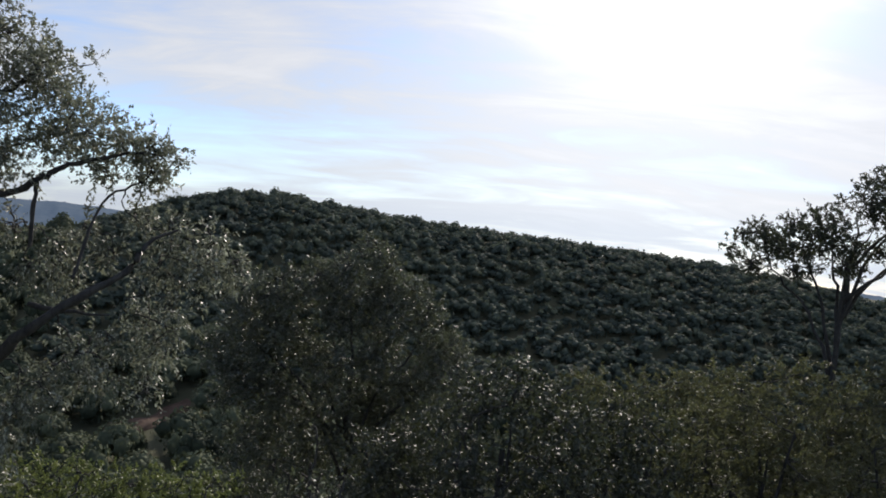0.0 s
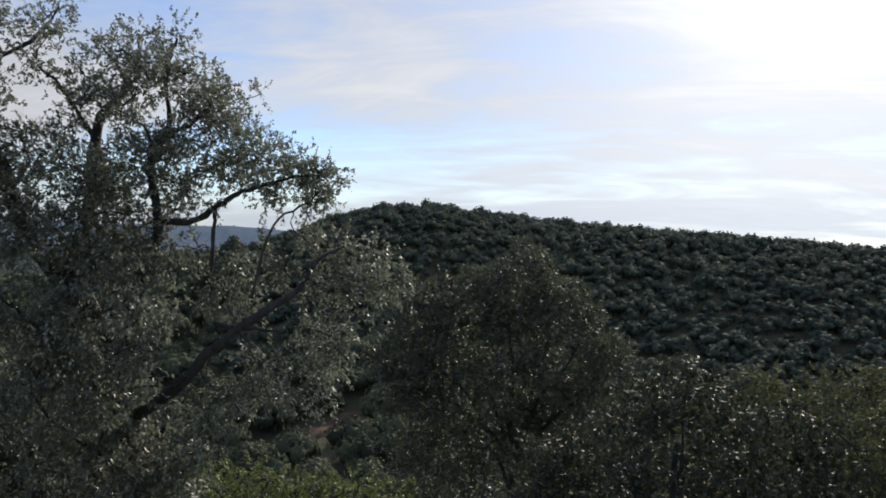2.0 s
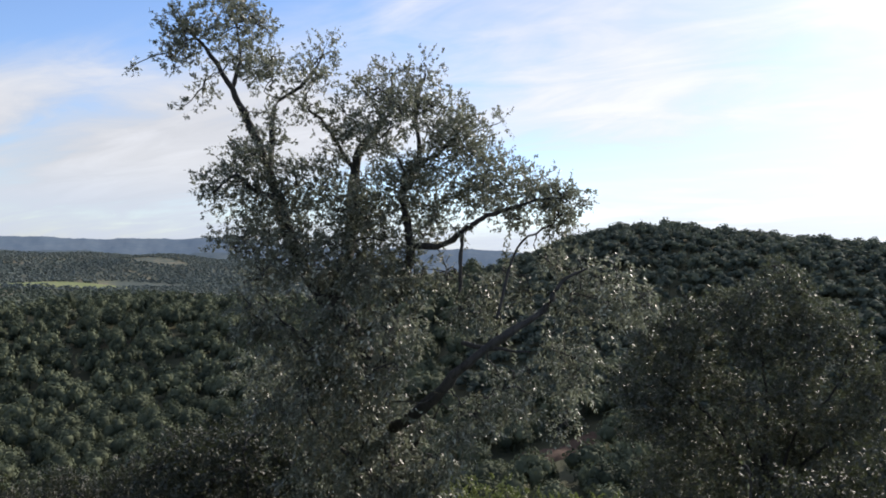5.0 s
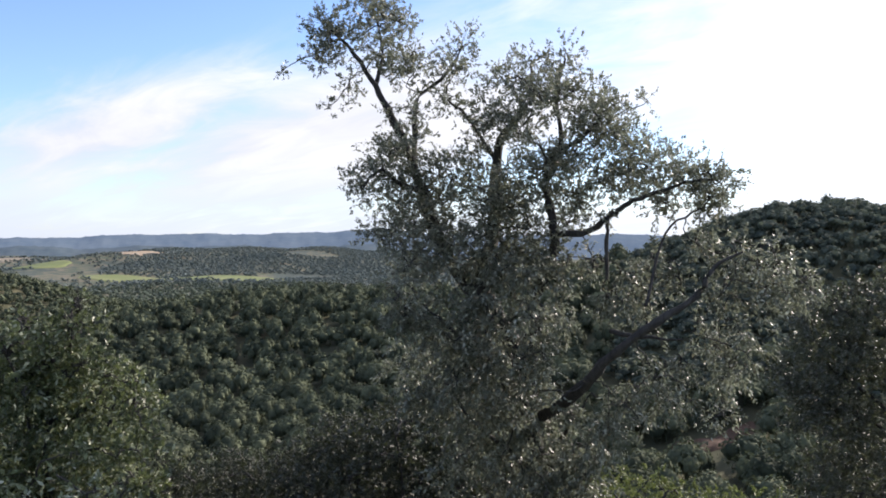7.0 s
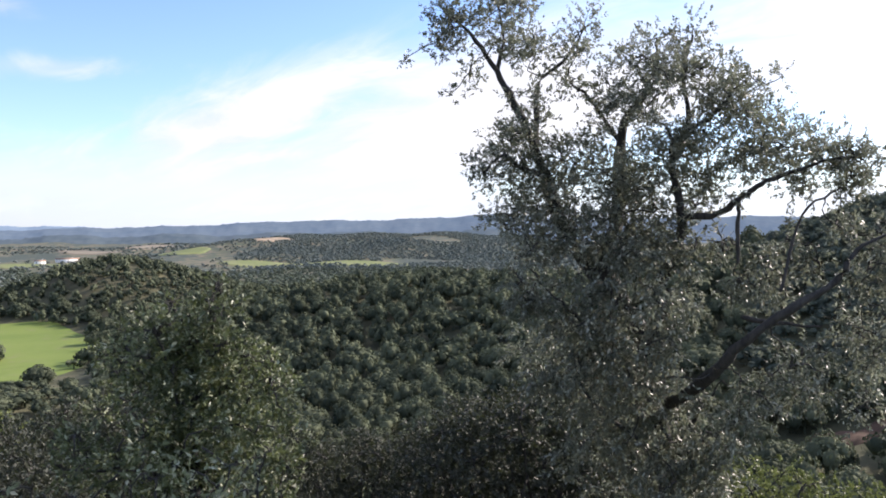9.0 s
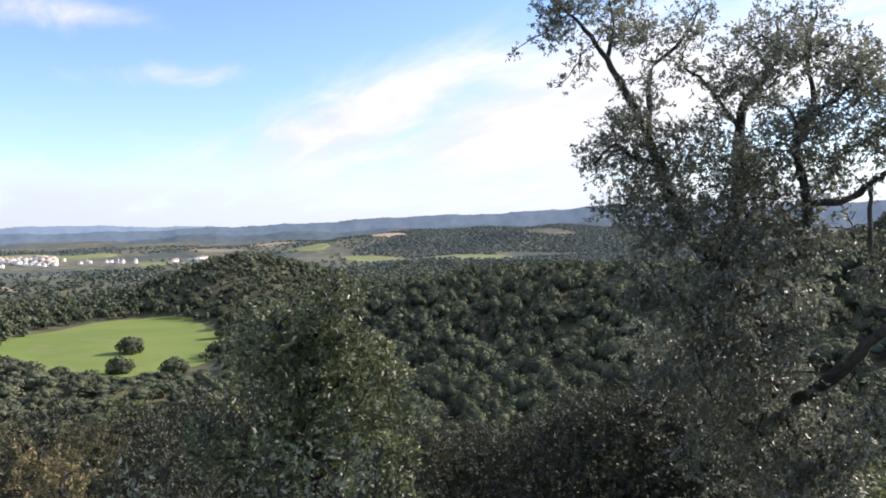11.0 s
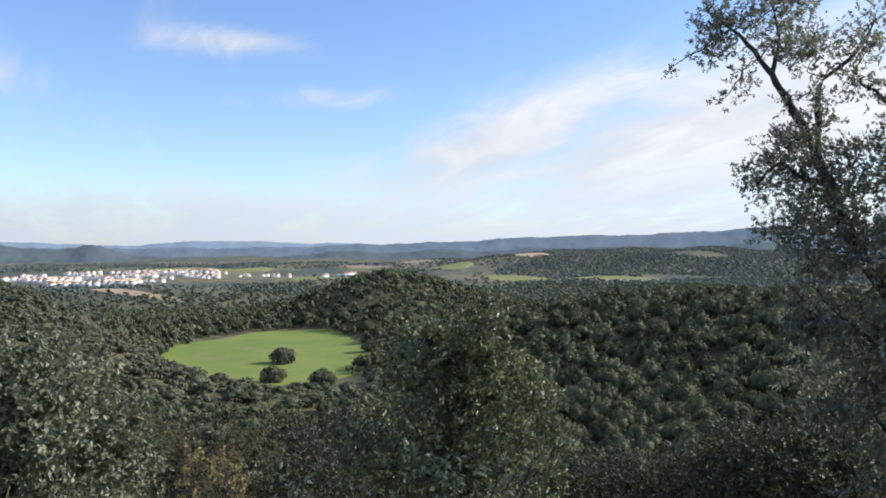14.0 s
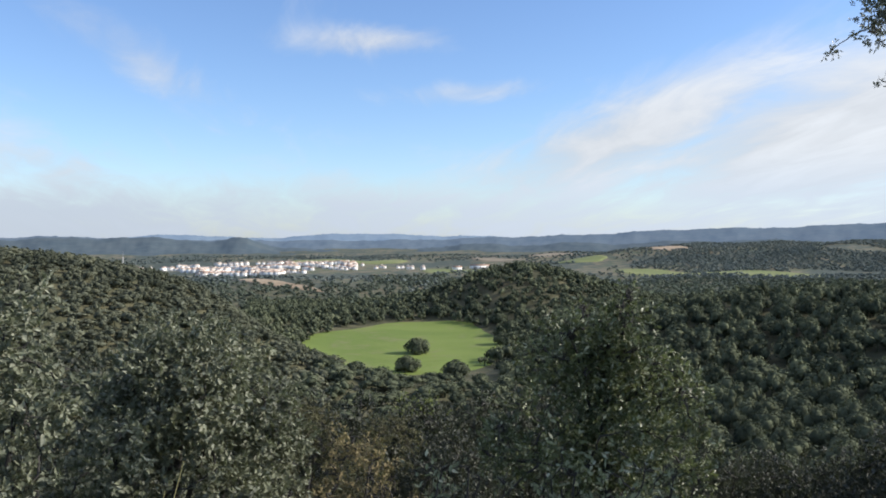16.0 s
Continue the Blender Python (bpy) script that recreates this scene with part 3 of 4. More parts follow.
def wood_rows():
    p = np.concatenate([grown_places(RNG, -38, 30, 72, 175, 7.8, off_bank), grown_places(RNG, 30, 88, 72, 215, 8.0, off_bank)])
    n = len(p)
    short = np.where(np.degrees(np.arctan2(-p[:, 0], p[:, 1])) > 70, 0.58, 1.0)
    woodland("woodland", p, 3.0 + 2.2 * RNG.uniform(0, 1, n) ** 1.5, RNG.uniform(5.0, 8.6, n) * short, WOODS, "dense dark green holm oak woodland on the valley slopes", RNG, KIND_NEAR)
    p = grown_places(RNG, 30, 88, 215, 345, 7.6, off_bank)
    n = len(p)
    short = np.where(np.degrees(np.arctan2(-p[:, 0], p[:, 1])) > 70, 0.58, 1.0)
    woodland("woodland", p, RNG.uniform(2.9, 4.6, n), RNG.uniform(5.0, 8.8, n) * short, WOODS, "dense dark green holm oak woodland farther down the valley", RNG, KIND_MID)
    p = grown_places(RNG, -38, 30, 168, 300, 4.8)
    n = len(p)
    woodland("woodland", p, 2.5 + 1.9 * RNG.uniform(0, 1, n) ** 1.4, RNG.uniform(2.6, 4.8, n), HAZED_RIDGE_WOODS, "close-set dark oaks covering the ridge", RNG, KIND_RIDGE)
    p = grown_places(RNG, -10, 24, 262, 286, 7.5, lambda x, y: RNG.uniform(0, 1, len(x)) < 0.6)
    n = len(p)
    woodland("woodland", p, RNG.uniform(2.6, 4.0, n), RNG.uniform(4.2, 5.5, n), HAZED_RIDGE_WOODS, "taller round oaks along the crest of the ridge", RNG, KIND_MID)
    p = grown_places(RNG, 26, 92, 345, 700, 8.6, before_field)
    n = len(p)
    woodland("woodland", p, RNG.uniform(3.0, 4.8, n), RNG.uniform(4.6, 8.2, n), WOODS, "dark oak woods round the green field and knoll", RNG, KIND_SCRUB)
    p = grown_places(RNG, 86, 112, 85, 450, 4.1, lambda x, y: RNG.uniform(0, 1, len(x)) < 0.9)
    n = len(p)
    woodland("hill_scrub", p, 1.9 + 2.3 * RNG.uniform(0, 1, n) ** 1.6, RNG.uniform(1.8, 4.4, n), SCRUBS, "olive green scrub and small oaks on a dry hill", RNG, KIND_SCRUB, "scrub")
    plain_woods = grown_places(RNG, 60, 112, 700, 2300, 20.0,
                               lambda x, y: (np.sin(x * .006 + 2) * np.sin(y * .005 + 1) + 0.5 * np.sin(x * .017 + y * .013) > -0.1) & ~in_village(x, y))
    mid_hill = grown_places(RNG, 40, 67, 1100, 1900, 10.8, lambda x, y: (np.sin(x * .011) * np.sin(y * .013 + 1) > -0.7) & (RNG.uniform(0, 1, len(x)) < np.clip((67.5 - np.degrees(np.arctan2(-x, y))) / 6, 0, 1)))
    p = np.concatenate([grown_places(RNG, 42, 78, 700, 1100, 11.0), grown_places(RNG, 78, 101, 620, 1140, 11.5, lambda x, y: (RNG.uniform(0, 1, len(x)) < 0.85)
                        & ~((np.hypot(x, y) > 880) & (np.degrees(np.arctan2(-x, y)) > 83.5) & (np.degrees(np.arctan2(-x, y)) < 96.5)))])
    n = len(p)
    woodland("woodland", p, RNG.uniform(3.6, 6.2, n), RNG.uniform(3.6, 6.0, n), HAZED_RIDGE_WOODS, "dark oak woods in the middle distance", RNG, KIND_FAR)
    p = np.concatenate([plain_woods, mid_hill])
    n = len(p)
    woodland("woodland", p, RNG.uniform(4.2, 7.2, n), RNG.uniform(3.6, 6.0, n), HAZED_FAR_WOODS, "hazy dark woods across the far plain and hills", RNG, KIND_FAR)


wood_rows()


def limb_parts(lines, radii, parent, rng, sides=7):
    for pts, (a, b) in zip(lines, radii):
        v, f = tube(pts, a, b, sides, 0.16, rng)
        part("limb", mesh_of("limb", v, f, BARK, True), parent)


def twigs_for(lines, clumps, ends, rng, r=0.012):
    """Thin branches from the limbs to every clump, and on to the ends of its sprays."""
    pieces = []
    nodes = np.concatenate(lines)
    gaps = [np.min(np.linalg.norm(nodes - c, axis=1)) for c in clumps]
    for i in np.argsort(gaps):
        c, tips = clumps[i], ends[i]
        start = nodes[np.argmin(np.linalg.norm(nodes - c, axis=1))]
        nodes = np.concatenate([nodes, [c, (c + start) / 2]])
        mid = (start + c) / 2 + rng.normal(0, 0.05, 3) + [0, 0, 0.03]
        pieces.append(tube(curve_through([start, mid, c], 4, 0.01, rng), r * 1.6, r * 0.8, 5))
        for m, e in tips:
            pieces.append(tube([c, c + (m - c) * 0.5 + rng.normal(0, 0.03, 3), m, e], r * 0.6, r * 0.2, 3))
    return joined(pieces)


def oak_tree(name, label, lines, radii, clumps, base, mat, rng, leaf=(0.045, 0.022), per=900, droop=0.0, spray=14, twig=0.012, fill=0.35, reach=(2.5, 6.0)):
    """A tree with a trunk, limbs, twigs and a crown of single leaves. Points are in metres from its base."""
    tree = new(name)
    tree.location = base
    v, f = tube(lines[0], radii[0][0], radii[0][1], 10, 0.08, rng, 1.5)
    part("trunk", mesh_of("trunk", v, f, BARK, True), tree, "rough dark grey bark trunk")
    limb_parts(lines[1:], radii[1:], tree, rng)
    leaves, tips, hearts = [], [], []
    for x, y, z, r in clumps:
        c = np.array([x, y, z])
        dr = droop(z) if callable(droop) else droop
        size = leaf(z) if callable(leaf) else leaf
        many = per(z) if callable(per) else per
        (lv, lf), e = clump_leaves(c, r, int(many * r * r * 5), rng, size[0], size[1], dr, 0.85, spray, fill, reach)
        leaves.append((lv, lf))
        tips.append(e)
        hearts.append(c)
    v, f = twigs_for(lines, hearts, tips, rng, twig)
    tagged(part("twig_growth", mesh_of("twig_growth", v, f, BARK), tree), kind="stuff")
    v, f = joined(leaves)
    part("crown", mesh_of("crown", v, f, mat), tree)
    return tagged(tree, label, "tree")


def free_oak(name, label, rng, height, width, mat, leaf, per, clumps=26, droop=0.1, trunk=0.30, twig=0.015, cone=0.0):
    """An oak of its own growth: trunk, spreading limbs and a domed crown."""
    fork = height * trunk
    lines = [curve_through([(0, 0, -0.6), (rng.normal(0, .05), 0, fork * 0.5), (rng.normal(0, .1), rng.normal(0, .1), fork), (rng.normal(0, .15), rng.normal(0, .15), height * 0.62)], 4, 0.015, rng)]
    radii = [(height * 0.028, height * 0.012)]
    hearts = []
    for i in range(clumps):
        u = (i + 0.5) / clumps
        z = fork * 0.75 + (height * 0.93 - fork * 0.75) * u
        dome = math.sqrt(max(0.05, 1 - (u * 1.02) ** 2.4)) * (1 - cone * u)
        a = i * 2.39996 + rng.uniform(-0.5, 0.5)
        lobe = 1 + 0.2 * math.sin(3 * a + 5 * u + width) + 0.12 * math.sin(7 * u + 2 * a)
        r = width / 2 * dome * lobe * rng.uniform(0.6, 1.05)
        hearts.append((math.cos(a) * r, math.sin(a) * r, z * rng.uniform(0.93, 1.05), width * rng.uniform(0.075, 0.135)))
    for i in range(7):
        x, y, z, r = hearts[(i * clumps) // 7 + 1]
        s = lines[0][int(len(lines[0]) * rng.uniform(0.45, 0.95))]
        e = np.array((x, y, z))
        m = s + (e - s) * 0.5 + np.array([0, 0, -0.06 * height * rng.uniform(0, 1)])
        lines.append(curve_through([s, m, e], 4, 0.02, rng))
        radii.append((height * 0.013, height * 0.004))
    tree = oak_tree(name, label, lines, radii, hearts, (0, 0, 0), mat, rng, leaf, per, droop, 3, twig, 0.25, (1.2, 3.2))
    tree["height"] = height / 0.95
    return tree


def stand(tree, az, d, turn=0.0, size=1.0, sink=0.0):
    x, y = spot(az, d)
    tree.location = (x, y, ground_z(x, y) - sink)
    tree.rotation_euler = (0, 0, radians(turn))
    tree.scale = (size, size, size)
    return tree


def again(tree, az, d, turn, size, label=""):
    x, y = spot(az, d)
    m = pose(x, y, ground_z(x, y), 0, 0, turn)
    t = copy_thing(tree, m)
    t.scale = (size, size, size)
    return tagged(t, label)


# the big oak: limbs and leaf clumps in metres, x across, y away, z up from eye-level ground
BIG_LIMBS = [
    ([(0.15, 0.2, -4.3), (0.1, 0.1, -2.6), (0.12, 0, -1.5), (-0.02, 0.1, -0.04), (0.02, 0, 0.94), (0.24, -0.2, 1.7), (0.13, -0.2, 2.38), (0.22, -0.1, 2.76), (0.54, -0.3, 2.97), (0.76, -0.5, 3.22)], 0.16, 0.016),
    ([(0.09, -0.2, 2.38), (0.3, 0.2, 2.85), (0.24, 0.5, 3.54), (0.34, 0.6, 3.94)], 0.05, 0.012),
    ([(0.03, 0.1, -0.04), (-0.64, 0.5, 1.17), (-0.5, 0.6, 1.78), (-0.47, 0.6, 2.7), (-0.38, 0.5, 3.03), (-0.09, 0.4, 3.43), (-0.08, 0.4, 3.87)], 0.13, 0.012),
    ([(-0.47, 0.6, 2.7), (-0.6, 0.6, 2.85), (-0.82, 0.3, 3.21), (-1.1, 0.2, 3.45)], 0.04, 0.012),
    ([(-0.62, 0.5, 0.88), (-1.1, 0.4, 1.59), (-1.38, 0.2, 2.28), (-1.53, 0, 2.69), (-1.76, 0, 3.17), (-2.0, -0.1, 3.61), (-2.34, -0.2, 4.1), (-2.63, -0.3, 4.37)], 0.10, 0.012),
    ([(-1.52, 0, 2.67), (-1.5, 0.3, 2.99), (-1.47, 0.5, 3.45), (-1.1, 0.6, 3.78), (-0.92, 0.7, 4.11)], 0.045, 0.012),
    ([(-1.38, 0.2, 2.28), (-1.7, -0.3, 2.43), (-1.91, -0.6, 2.58), (-2.17, -0.8, 2.36)], 0.035, 0.012),
    ([(-2.0, -0.1, 3.61), (-1.92, 0.2, 4.08), (-2.04, 0.3, 4.59)], 0.03, 0.01),
    ([(0.22, -0.2, 1.8), (0.63, -0.4, 1.84), (0.92, -0.6, 2.05), (1.11, -0.7, 2.18), (1.51, -0.8, 2.34), (1.94, -0.9, 2.48), (2.2, -0.9, 2.43)], 0.046, 0.009),
    ([(0.05, 0.1, -0.46), (0.56, -0.9, -0.1), (0.92, -1.35, 0.33), (1.4, -1.5, 0.72), (1.9, -1.55, 1.06), (2.12, -1.55, 1.42), (2.45, -1.5, 1.62)], 0.075, 0.012),
    ([(0.93, -0.8, 0.64), (1.32, -1.2, 0.58), (1.78, -1.4, 0.56)], 0.03, 0.008),
    ([(0.87, -0.6, 2.01), (0.87, -0.6, 1.73), (0.87, -0.6, 1.27)], 0.025, 0.02),
    ([(1.34, -1, 0.96), (1.56, -0.6, 1.83), (1.93, -0.7, 2.11), (2.1, -0.8, 2.27)], 0.018, 0.008),
    ([(0.06, 0.1, -0.74), (-0.51, -0.2, 0.09), (-1.0, -0.4, 0.61), (-1.42, -0.5, 0.97)], 0.05, 0.008),
    ([(0.06, 0.1, -0.74), (-0.11, -0.4, -0.19), (-0.24, -0.6, 0.23), (-0.37, -0.6, 0.57)], 0.035, 0.008),
    ([(0.11, 0.1, -1.16), (0.51, -0.4, -0.44), (0.71, -0.6, -0.11)], 0.035, 0.008),
    ([(0.11, 0.1, -1.16), (-0.72, -0.3, -0.5), (-1.05, -0.5, -0.06)], 0.035, 0.008),
]
# crown clumps: x, z, radius; upper airy part, right arm, lower drooping part
UPPER = [(-2.4, 4.3, .48), (-2.7, 4.1, .31), (-2.2, 4.6, .42), (-1.9, 4.0, .45), (-2.4, 3.4, .26), (-1.4, 3.8, .42), (-1.0, 3.8, .35), (-2.9, 3.9, .17),
         (-0.4, 3.7, .42), (0.1, 3.7, .46), (0.6, 3.5, .36), (0.8, 3.2, .31), (-0.1, 3.3, .5), (-0.7, 3.4, .4), (-1.85, 2.7, .42), (-2.15, 2.4, .26),
         (-1.7, 2.9, .38), (-1.8, 2.0, .38), (-1.5, 1.8, .38), (-1.2, 2.3, .46), (-0.8, 2.7, .36), (-1.2, 1.7, .38), (-1.9, 1.7, .24), (0.0, 2.5, .52),
         (-0.4, 2.4, .42), (0.5, 2.5, .45), (-0.5, 1.9, .33), (-1.0, 2.0, .35), (-.6, 2.15, .4), (-.2, 2.0, .4), (.2, 2.15, .35), (-.3, 2.95, .36), (.4, 2.0, .3), (-1.4, 2.15, .35), (-.9, 2.4, .32), (-2.3, 4.95, .4), (-1.7, 4.5, .3),
         (.98, 3.4, .25), (.95, 3.0, .32), (.55, 2.9, .35), (.25, 2.75, .38), (-1.75, 2.45, .36), (-1.35, 2.6, .34), (-1.55, 3.2, .3), (-.4, 3.1, .34), (-1.9, 1.76, .3), (-1.55, 1.62, .3), (-1.2, 1.76, .3), (-1.0, 1.48, .26), (-.7, 1.76, .25),
         (-.3, 1.62, .25), (-1.2, 1.35, .16)]
ARM = [(1.1, 2.6, .42), (1.4, 2.6, .40), (1.7, 2.6, .36), (2.0, 2.5, .26), (2.2, 2.3, .18), (1.1, 2.9, .27), (1.6, 2.2, .3), (0.7, 2.1, .3), (2.0, 2.1, .2), (2.4, 2.4, .08)]
LOWER = [(-1.7, 1.03, 0.29), (-1.51, 0.78, 0.42), (-1.23, 0.43, 0.42), (-0.88, 0.08, 0.36), (-0.5, 0.54, 0.35), (-0.39, 0.15, 0.45), (-0.04, 0.75, 0.29),
         (0.1, 0.29, 0.38), (-0.46, -0.37, 0.42), (-0.15, -0.34, 0.52), (0.34, -0.27, 0.38), (0.34, -0.83, 0.49), (-0.08, -0.97, 0.42), 
         (0.06, -1.59, 0.56), (0.62, -1.38, 0.49), (0.94, 1.06, 0.24), (1.18, 1.2, 0.31), (1.6, 1.38, 0.35), (2.06, 1.59, 0.35),
         (2.48, 1.55, 0.35), (2.86, 1.55, 0.31), (3.1, 1.27, 0.31), (2.72, 1.1, 0.35), (2.3, 1.06, 0.31), (2.48, 0.64, 0.35), (2.09, 0.57, 0.31), 
         (2.23, 0.08, 0.29), (1.71, 0.43, 0.29), (1.39, 0.92, 0.24), (1.39, 0.08, 0.35), (1.74, -0.2, 0.35), (1.08, -0.27, 0.36), (0.87, -0.65, 0.38), (0.69, -1.04, 0.42),
         (2.23, -0.27, 0.2), (0.55, 0.64, 0.18), (0.66, 1.48, 0.18), (-1.62, 1.38, 0.21)]


def big_oak():
    rng = np.random.default_rng(3)
    x, y = spot(36, 10.0)
    g = ground_z(x, y)
    lift = np.array([0, 0, -g])
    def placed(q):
        """Scales a point with its depth so that it keeps its place in the camera's view."""
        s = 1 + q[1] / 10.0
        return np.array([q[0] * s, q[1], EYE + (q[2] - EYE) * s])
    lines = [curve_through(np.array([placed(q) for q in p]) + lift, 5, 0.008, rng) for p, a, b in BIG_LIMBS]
    clumps = []
    for x1, z1, r in UPPER:
        for s in (-1, 0, 1):
            clumps.append((x1 + rng.normal(0, .14), (s + rng.uniform(-.4, .4)) * 0.42 - 0.1, z1 - g + rng.normal(0, .10), r * rng.uniform(0.46, 0.66)))
    for p, a, b in BIG_LIMBS:
        # leaves at the ends of the upper limbs
        if p[-1][2] > 2.2:
            for s in (1.0, 0.5):
                q = np.array(p[-1]) * s + np.array(p[-2]) * (1 - s)
                clumps.append((q[0], q[1], q[2] - g + 0.05, 0.21))
    for x1, z1, r in ARM:
        clumps.append((x1, -0.7 + rng.uniform(-.3, .3), z1 - g, r * 0.75))
        clumps.append((x1 + rng.normal(0, .1), -0.5 + rng.uniform(-.4, .6), z1 - g, r * 0.8))
    for x1, z1, r in LOWER:
        # each broad mass is a few smaller hanging tufts
        out = -0.6 + 0.25 * x1 - 0.4 * math.sin(2.1 * x1 + 1.7 * z1)
        for k in range(6):
            a = rng.uniform(0, 6.28)
            q = r * rng.uniform(0.1, 0.85)
            clumps.append((x1 + math.cos(a) * q, out - 0.2 + rng.uniform(-.45, .3), z1 - g + math.sin(a) * q, r * rng.uniform(0.28, 0.45)))
    # inner growth round the trunk and behind the hanging sprays
    for k in range(12):
        clumps.append((rng.uniform(-0.65, 0.1), rng.uniform(-0.3, 0.5), rng.uniform(1.3, 2.2) - g, rng.uniform(0.14, 0.21)))
    for k in range(16):
        z1 = rng.uniform(0.9, 2.3)
        clumps.append((rng.uniform(-1.4, 0.5) - 0.12 * z1, rng.uniform(-0.5, 0.7), z1 - g, rng.uniform(0.15, 0.24)))
    for k in range(15):
        clumps.append((rng.uniform(-0.75, 0.6), rng.uniform(-1.0, -0.4), rng.uniform(0.75, 1.85) - g, rng.uniform(0.13, 0.22)))
    for k in range(22):
        clumps.append((rng.uniform(-1.05, 0.15), rng.uniform(-1.2, -0.6), rng.uniform(0.0, 1.15) - g, rng.uniform(0.14, 0.22)))
    # fuller crown above the arm
    for k in range(14):
        x1 = rng.uniform(0.1, 1.15)
        clumps.append((x1, rng.uniform(-0.8, 0.5), rng.uniform(2.3, 3.75 - 0.55 * max(0.0, x1)) - g, rng.uniform(0.14, 0.24)))
    # clumps added behind the hanging sprays to keep light off them
    for k in range(50):
        z1 = rng.uniform(-2.4, 0.6)
        clumps.append((rng.uniform(-1.7, 0.1 - 0.25 * z1), rng.uniform(-0.1, 1.2), z1 - g, rng.uniform(0.22, 0.34)))
    # an open gap under the low limb, through which the valley shows
    clumps = [c for c in clumps if ((c[0] - 0.64) / 0.34) ** 2 + ((c[2] + g - 0.3) / 0.72) ** 2 > 1 and ((c[0] - 1.55) / 0.3) ** 2 + ((c[2] + g - 0.62) / 0.28) ** 2 > 1]
    # the lower left edge of the growth is trimmed to fit the camera's view
    clumps = [c for c in clumps if c[2] + g > 1.0 or c[0] > -2.0 + 0.43 * (1.2 - c[2] - g)]
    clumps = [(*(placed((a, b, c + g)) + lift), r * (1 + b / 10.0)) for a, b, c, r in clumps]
    tree = oak_tree("oak_tree", "large gnarled holm oak with grey-green leaves and an open crown", lines, [(a, b) for p, a, b in BIG_LIMBS], clumps, (x, y, g), OAK, rng,
                    lambda z: (0.045, 0.022) if z + g > 1.7 else (0.058, 0.027), lambda z: 1750 + 250 * min(1.0, max(0.0, 3.6 - z - g)) - 150 * min(1.0, max(0.0, 2.0 - z - g)), lambda z: 0.05 + 0.6 * min(1.0, max(0.0, 2.2 - z - g)), 3, 0.006, 0.35, (1.5, 4.2))
    tree.rotation_euler = (0, 0, radians(36))
    return tree


big_oak()
TREES = np.random.default_rng(21)


def tall(az, d, el):
    """The height of a tree whose top shows at that elevation from the viewpoint."""
    x, y = spot(az, d)
    return EYE + d * math.tan(radians(el)) - ground_z(x, y)


def grown(name, label, az, d, el, width, mat, leaf, per, clumps, droop=0.1, trunk=0.15, twig=0.011, cone=0.0, turn=0):
    h = tall(az, d, el)
    return stand(free_oak(name, label, TREES, h * 0.95, width, mat, leaf, per, clumps, droop, trunk, twig, cone), az, d, turn)


def match(tree, az, d, el, turn, wide=1.0, label=""):
    """A copy scaled so that its top shows at that elevation."""
    t = again(tree, az, d, turn, 1.0, label)
    s = tall(az, d, el) / tree["height"]
    t.scale = (s * wide, s * wide, s)
    return t


# young oak below the viewpoint: clumps as x, z, radius in metres, z from the hilltop
YOUNG = [(.30, .80, .19), (.13, .63, .23), (-.17, .60, .23), (-.43, .50, .23), (-.70, .43, .22), (.24, .36, .30), (-.10, .23, .33), (-.50, .10, .33), (-.84, .10, .22),
         (.57, .16, .24), (.78, -.04, .26), (.98, -.17, .2), (.44, -.24, .36), (-.03, -.31, .4), (-.56, -.37, .4), (.84, -.5, .3), (.44, -.78, .4), (-.1, -.9, .46),
         (-.7, -.9, .4), (.78, -1.05, .34), (-1.1, -.64, .26), (-1.23, -1.1, .33), (.24, -1.4, .4), (-.43, -1.45, .4), (.9, -1.5, .34), (.31, .95, .08), (-.23, .79, .1)]


def young_oak():
    rng = np.random.default_rng(12)
    x, y = spot(68.2, 9.6)
    g = ground_z(x, y)
    h = -g
    lines = [curve_through([(0, 0, -0.5), (0.05, 0, h * 0.35), (0, 0.1, h * 0.7), (0.1, 0, h), (0.25, 0, h + 0.7)], 4, 0.01, rng)]
    radii = [(0.11, 0.015)]
    clumps = []
    for cx, cz, r in YOUNG:
        depth = max(0.15, 0.9 - 0.7 * max(0.0, cz))
        for k in range(5):
            a, q = rng.uniform(0, 6.28), r * rng.uniform(0.2, 0.7)
            clumps.append((cx + math.cos(a) * q, rng.uniform(-depth, depth * 0.8), cz + h + math.sin(a) * q, r * rng.uniform(0.34, 0.58)))
    for k in range(36):
        u = rng.uniform(0, 1)
        a, q = rng.uniform(0, 6.28), rng.uniform(0.1, 0.75 - 0.5 * u)
        clumps.append((math.cos(a) * q, math.sin(a) * q * 0.8, h - 1.6 + 2.0 * u, rng.uniform(0.16, 0.22)))
    for k in range(9):
        c = clumps[(k * 15 + 4) % len(clumps)]
        st = lines[0][int(rng.uniform(5, 14))]
        e = np.array(c[:3])
        lines.append(curve_through([st, (st + e) / 2 + [0, 0, -0.1], e], 4, 0.015, rng))
        radii.append((0.035, 0.008))
    tree = oak_tree("oak_tree", "bushy young oak with fresh green leaves below the viewpoint", lines, radii, clumps, (x, y, g), OAK_FRESH, rng,
                    (0.070, 0.034), 1300, 0.05, 5, 0.008, 0.3, (1.5, 4.0))
    tree.rotation_euler = (0, 0, radians(68.2))


young_oak()
grown("oak_tree", "low spreading oak with grey-green leaves", 97, 13.0, -4.5, 3.9, OAK_GREY, (0.098, 0.050), 700, 80, 0.1, 0.15, 0.012)
grown("oak_tree", "oak with pale green leaves at the slope's edge", 108.6, 9.0, -1.5, 2.2, OAK_GREY, (0.076, 0.040), 1050, 60, 0.1, 0.15, 0.010, 0, 40)
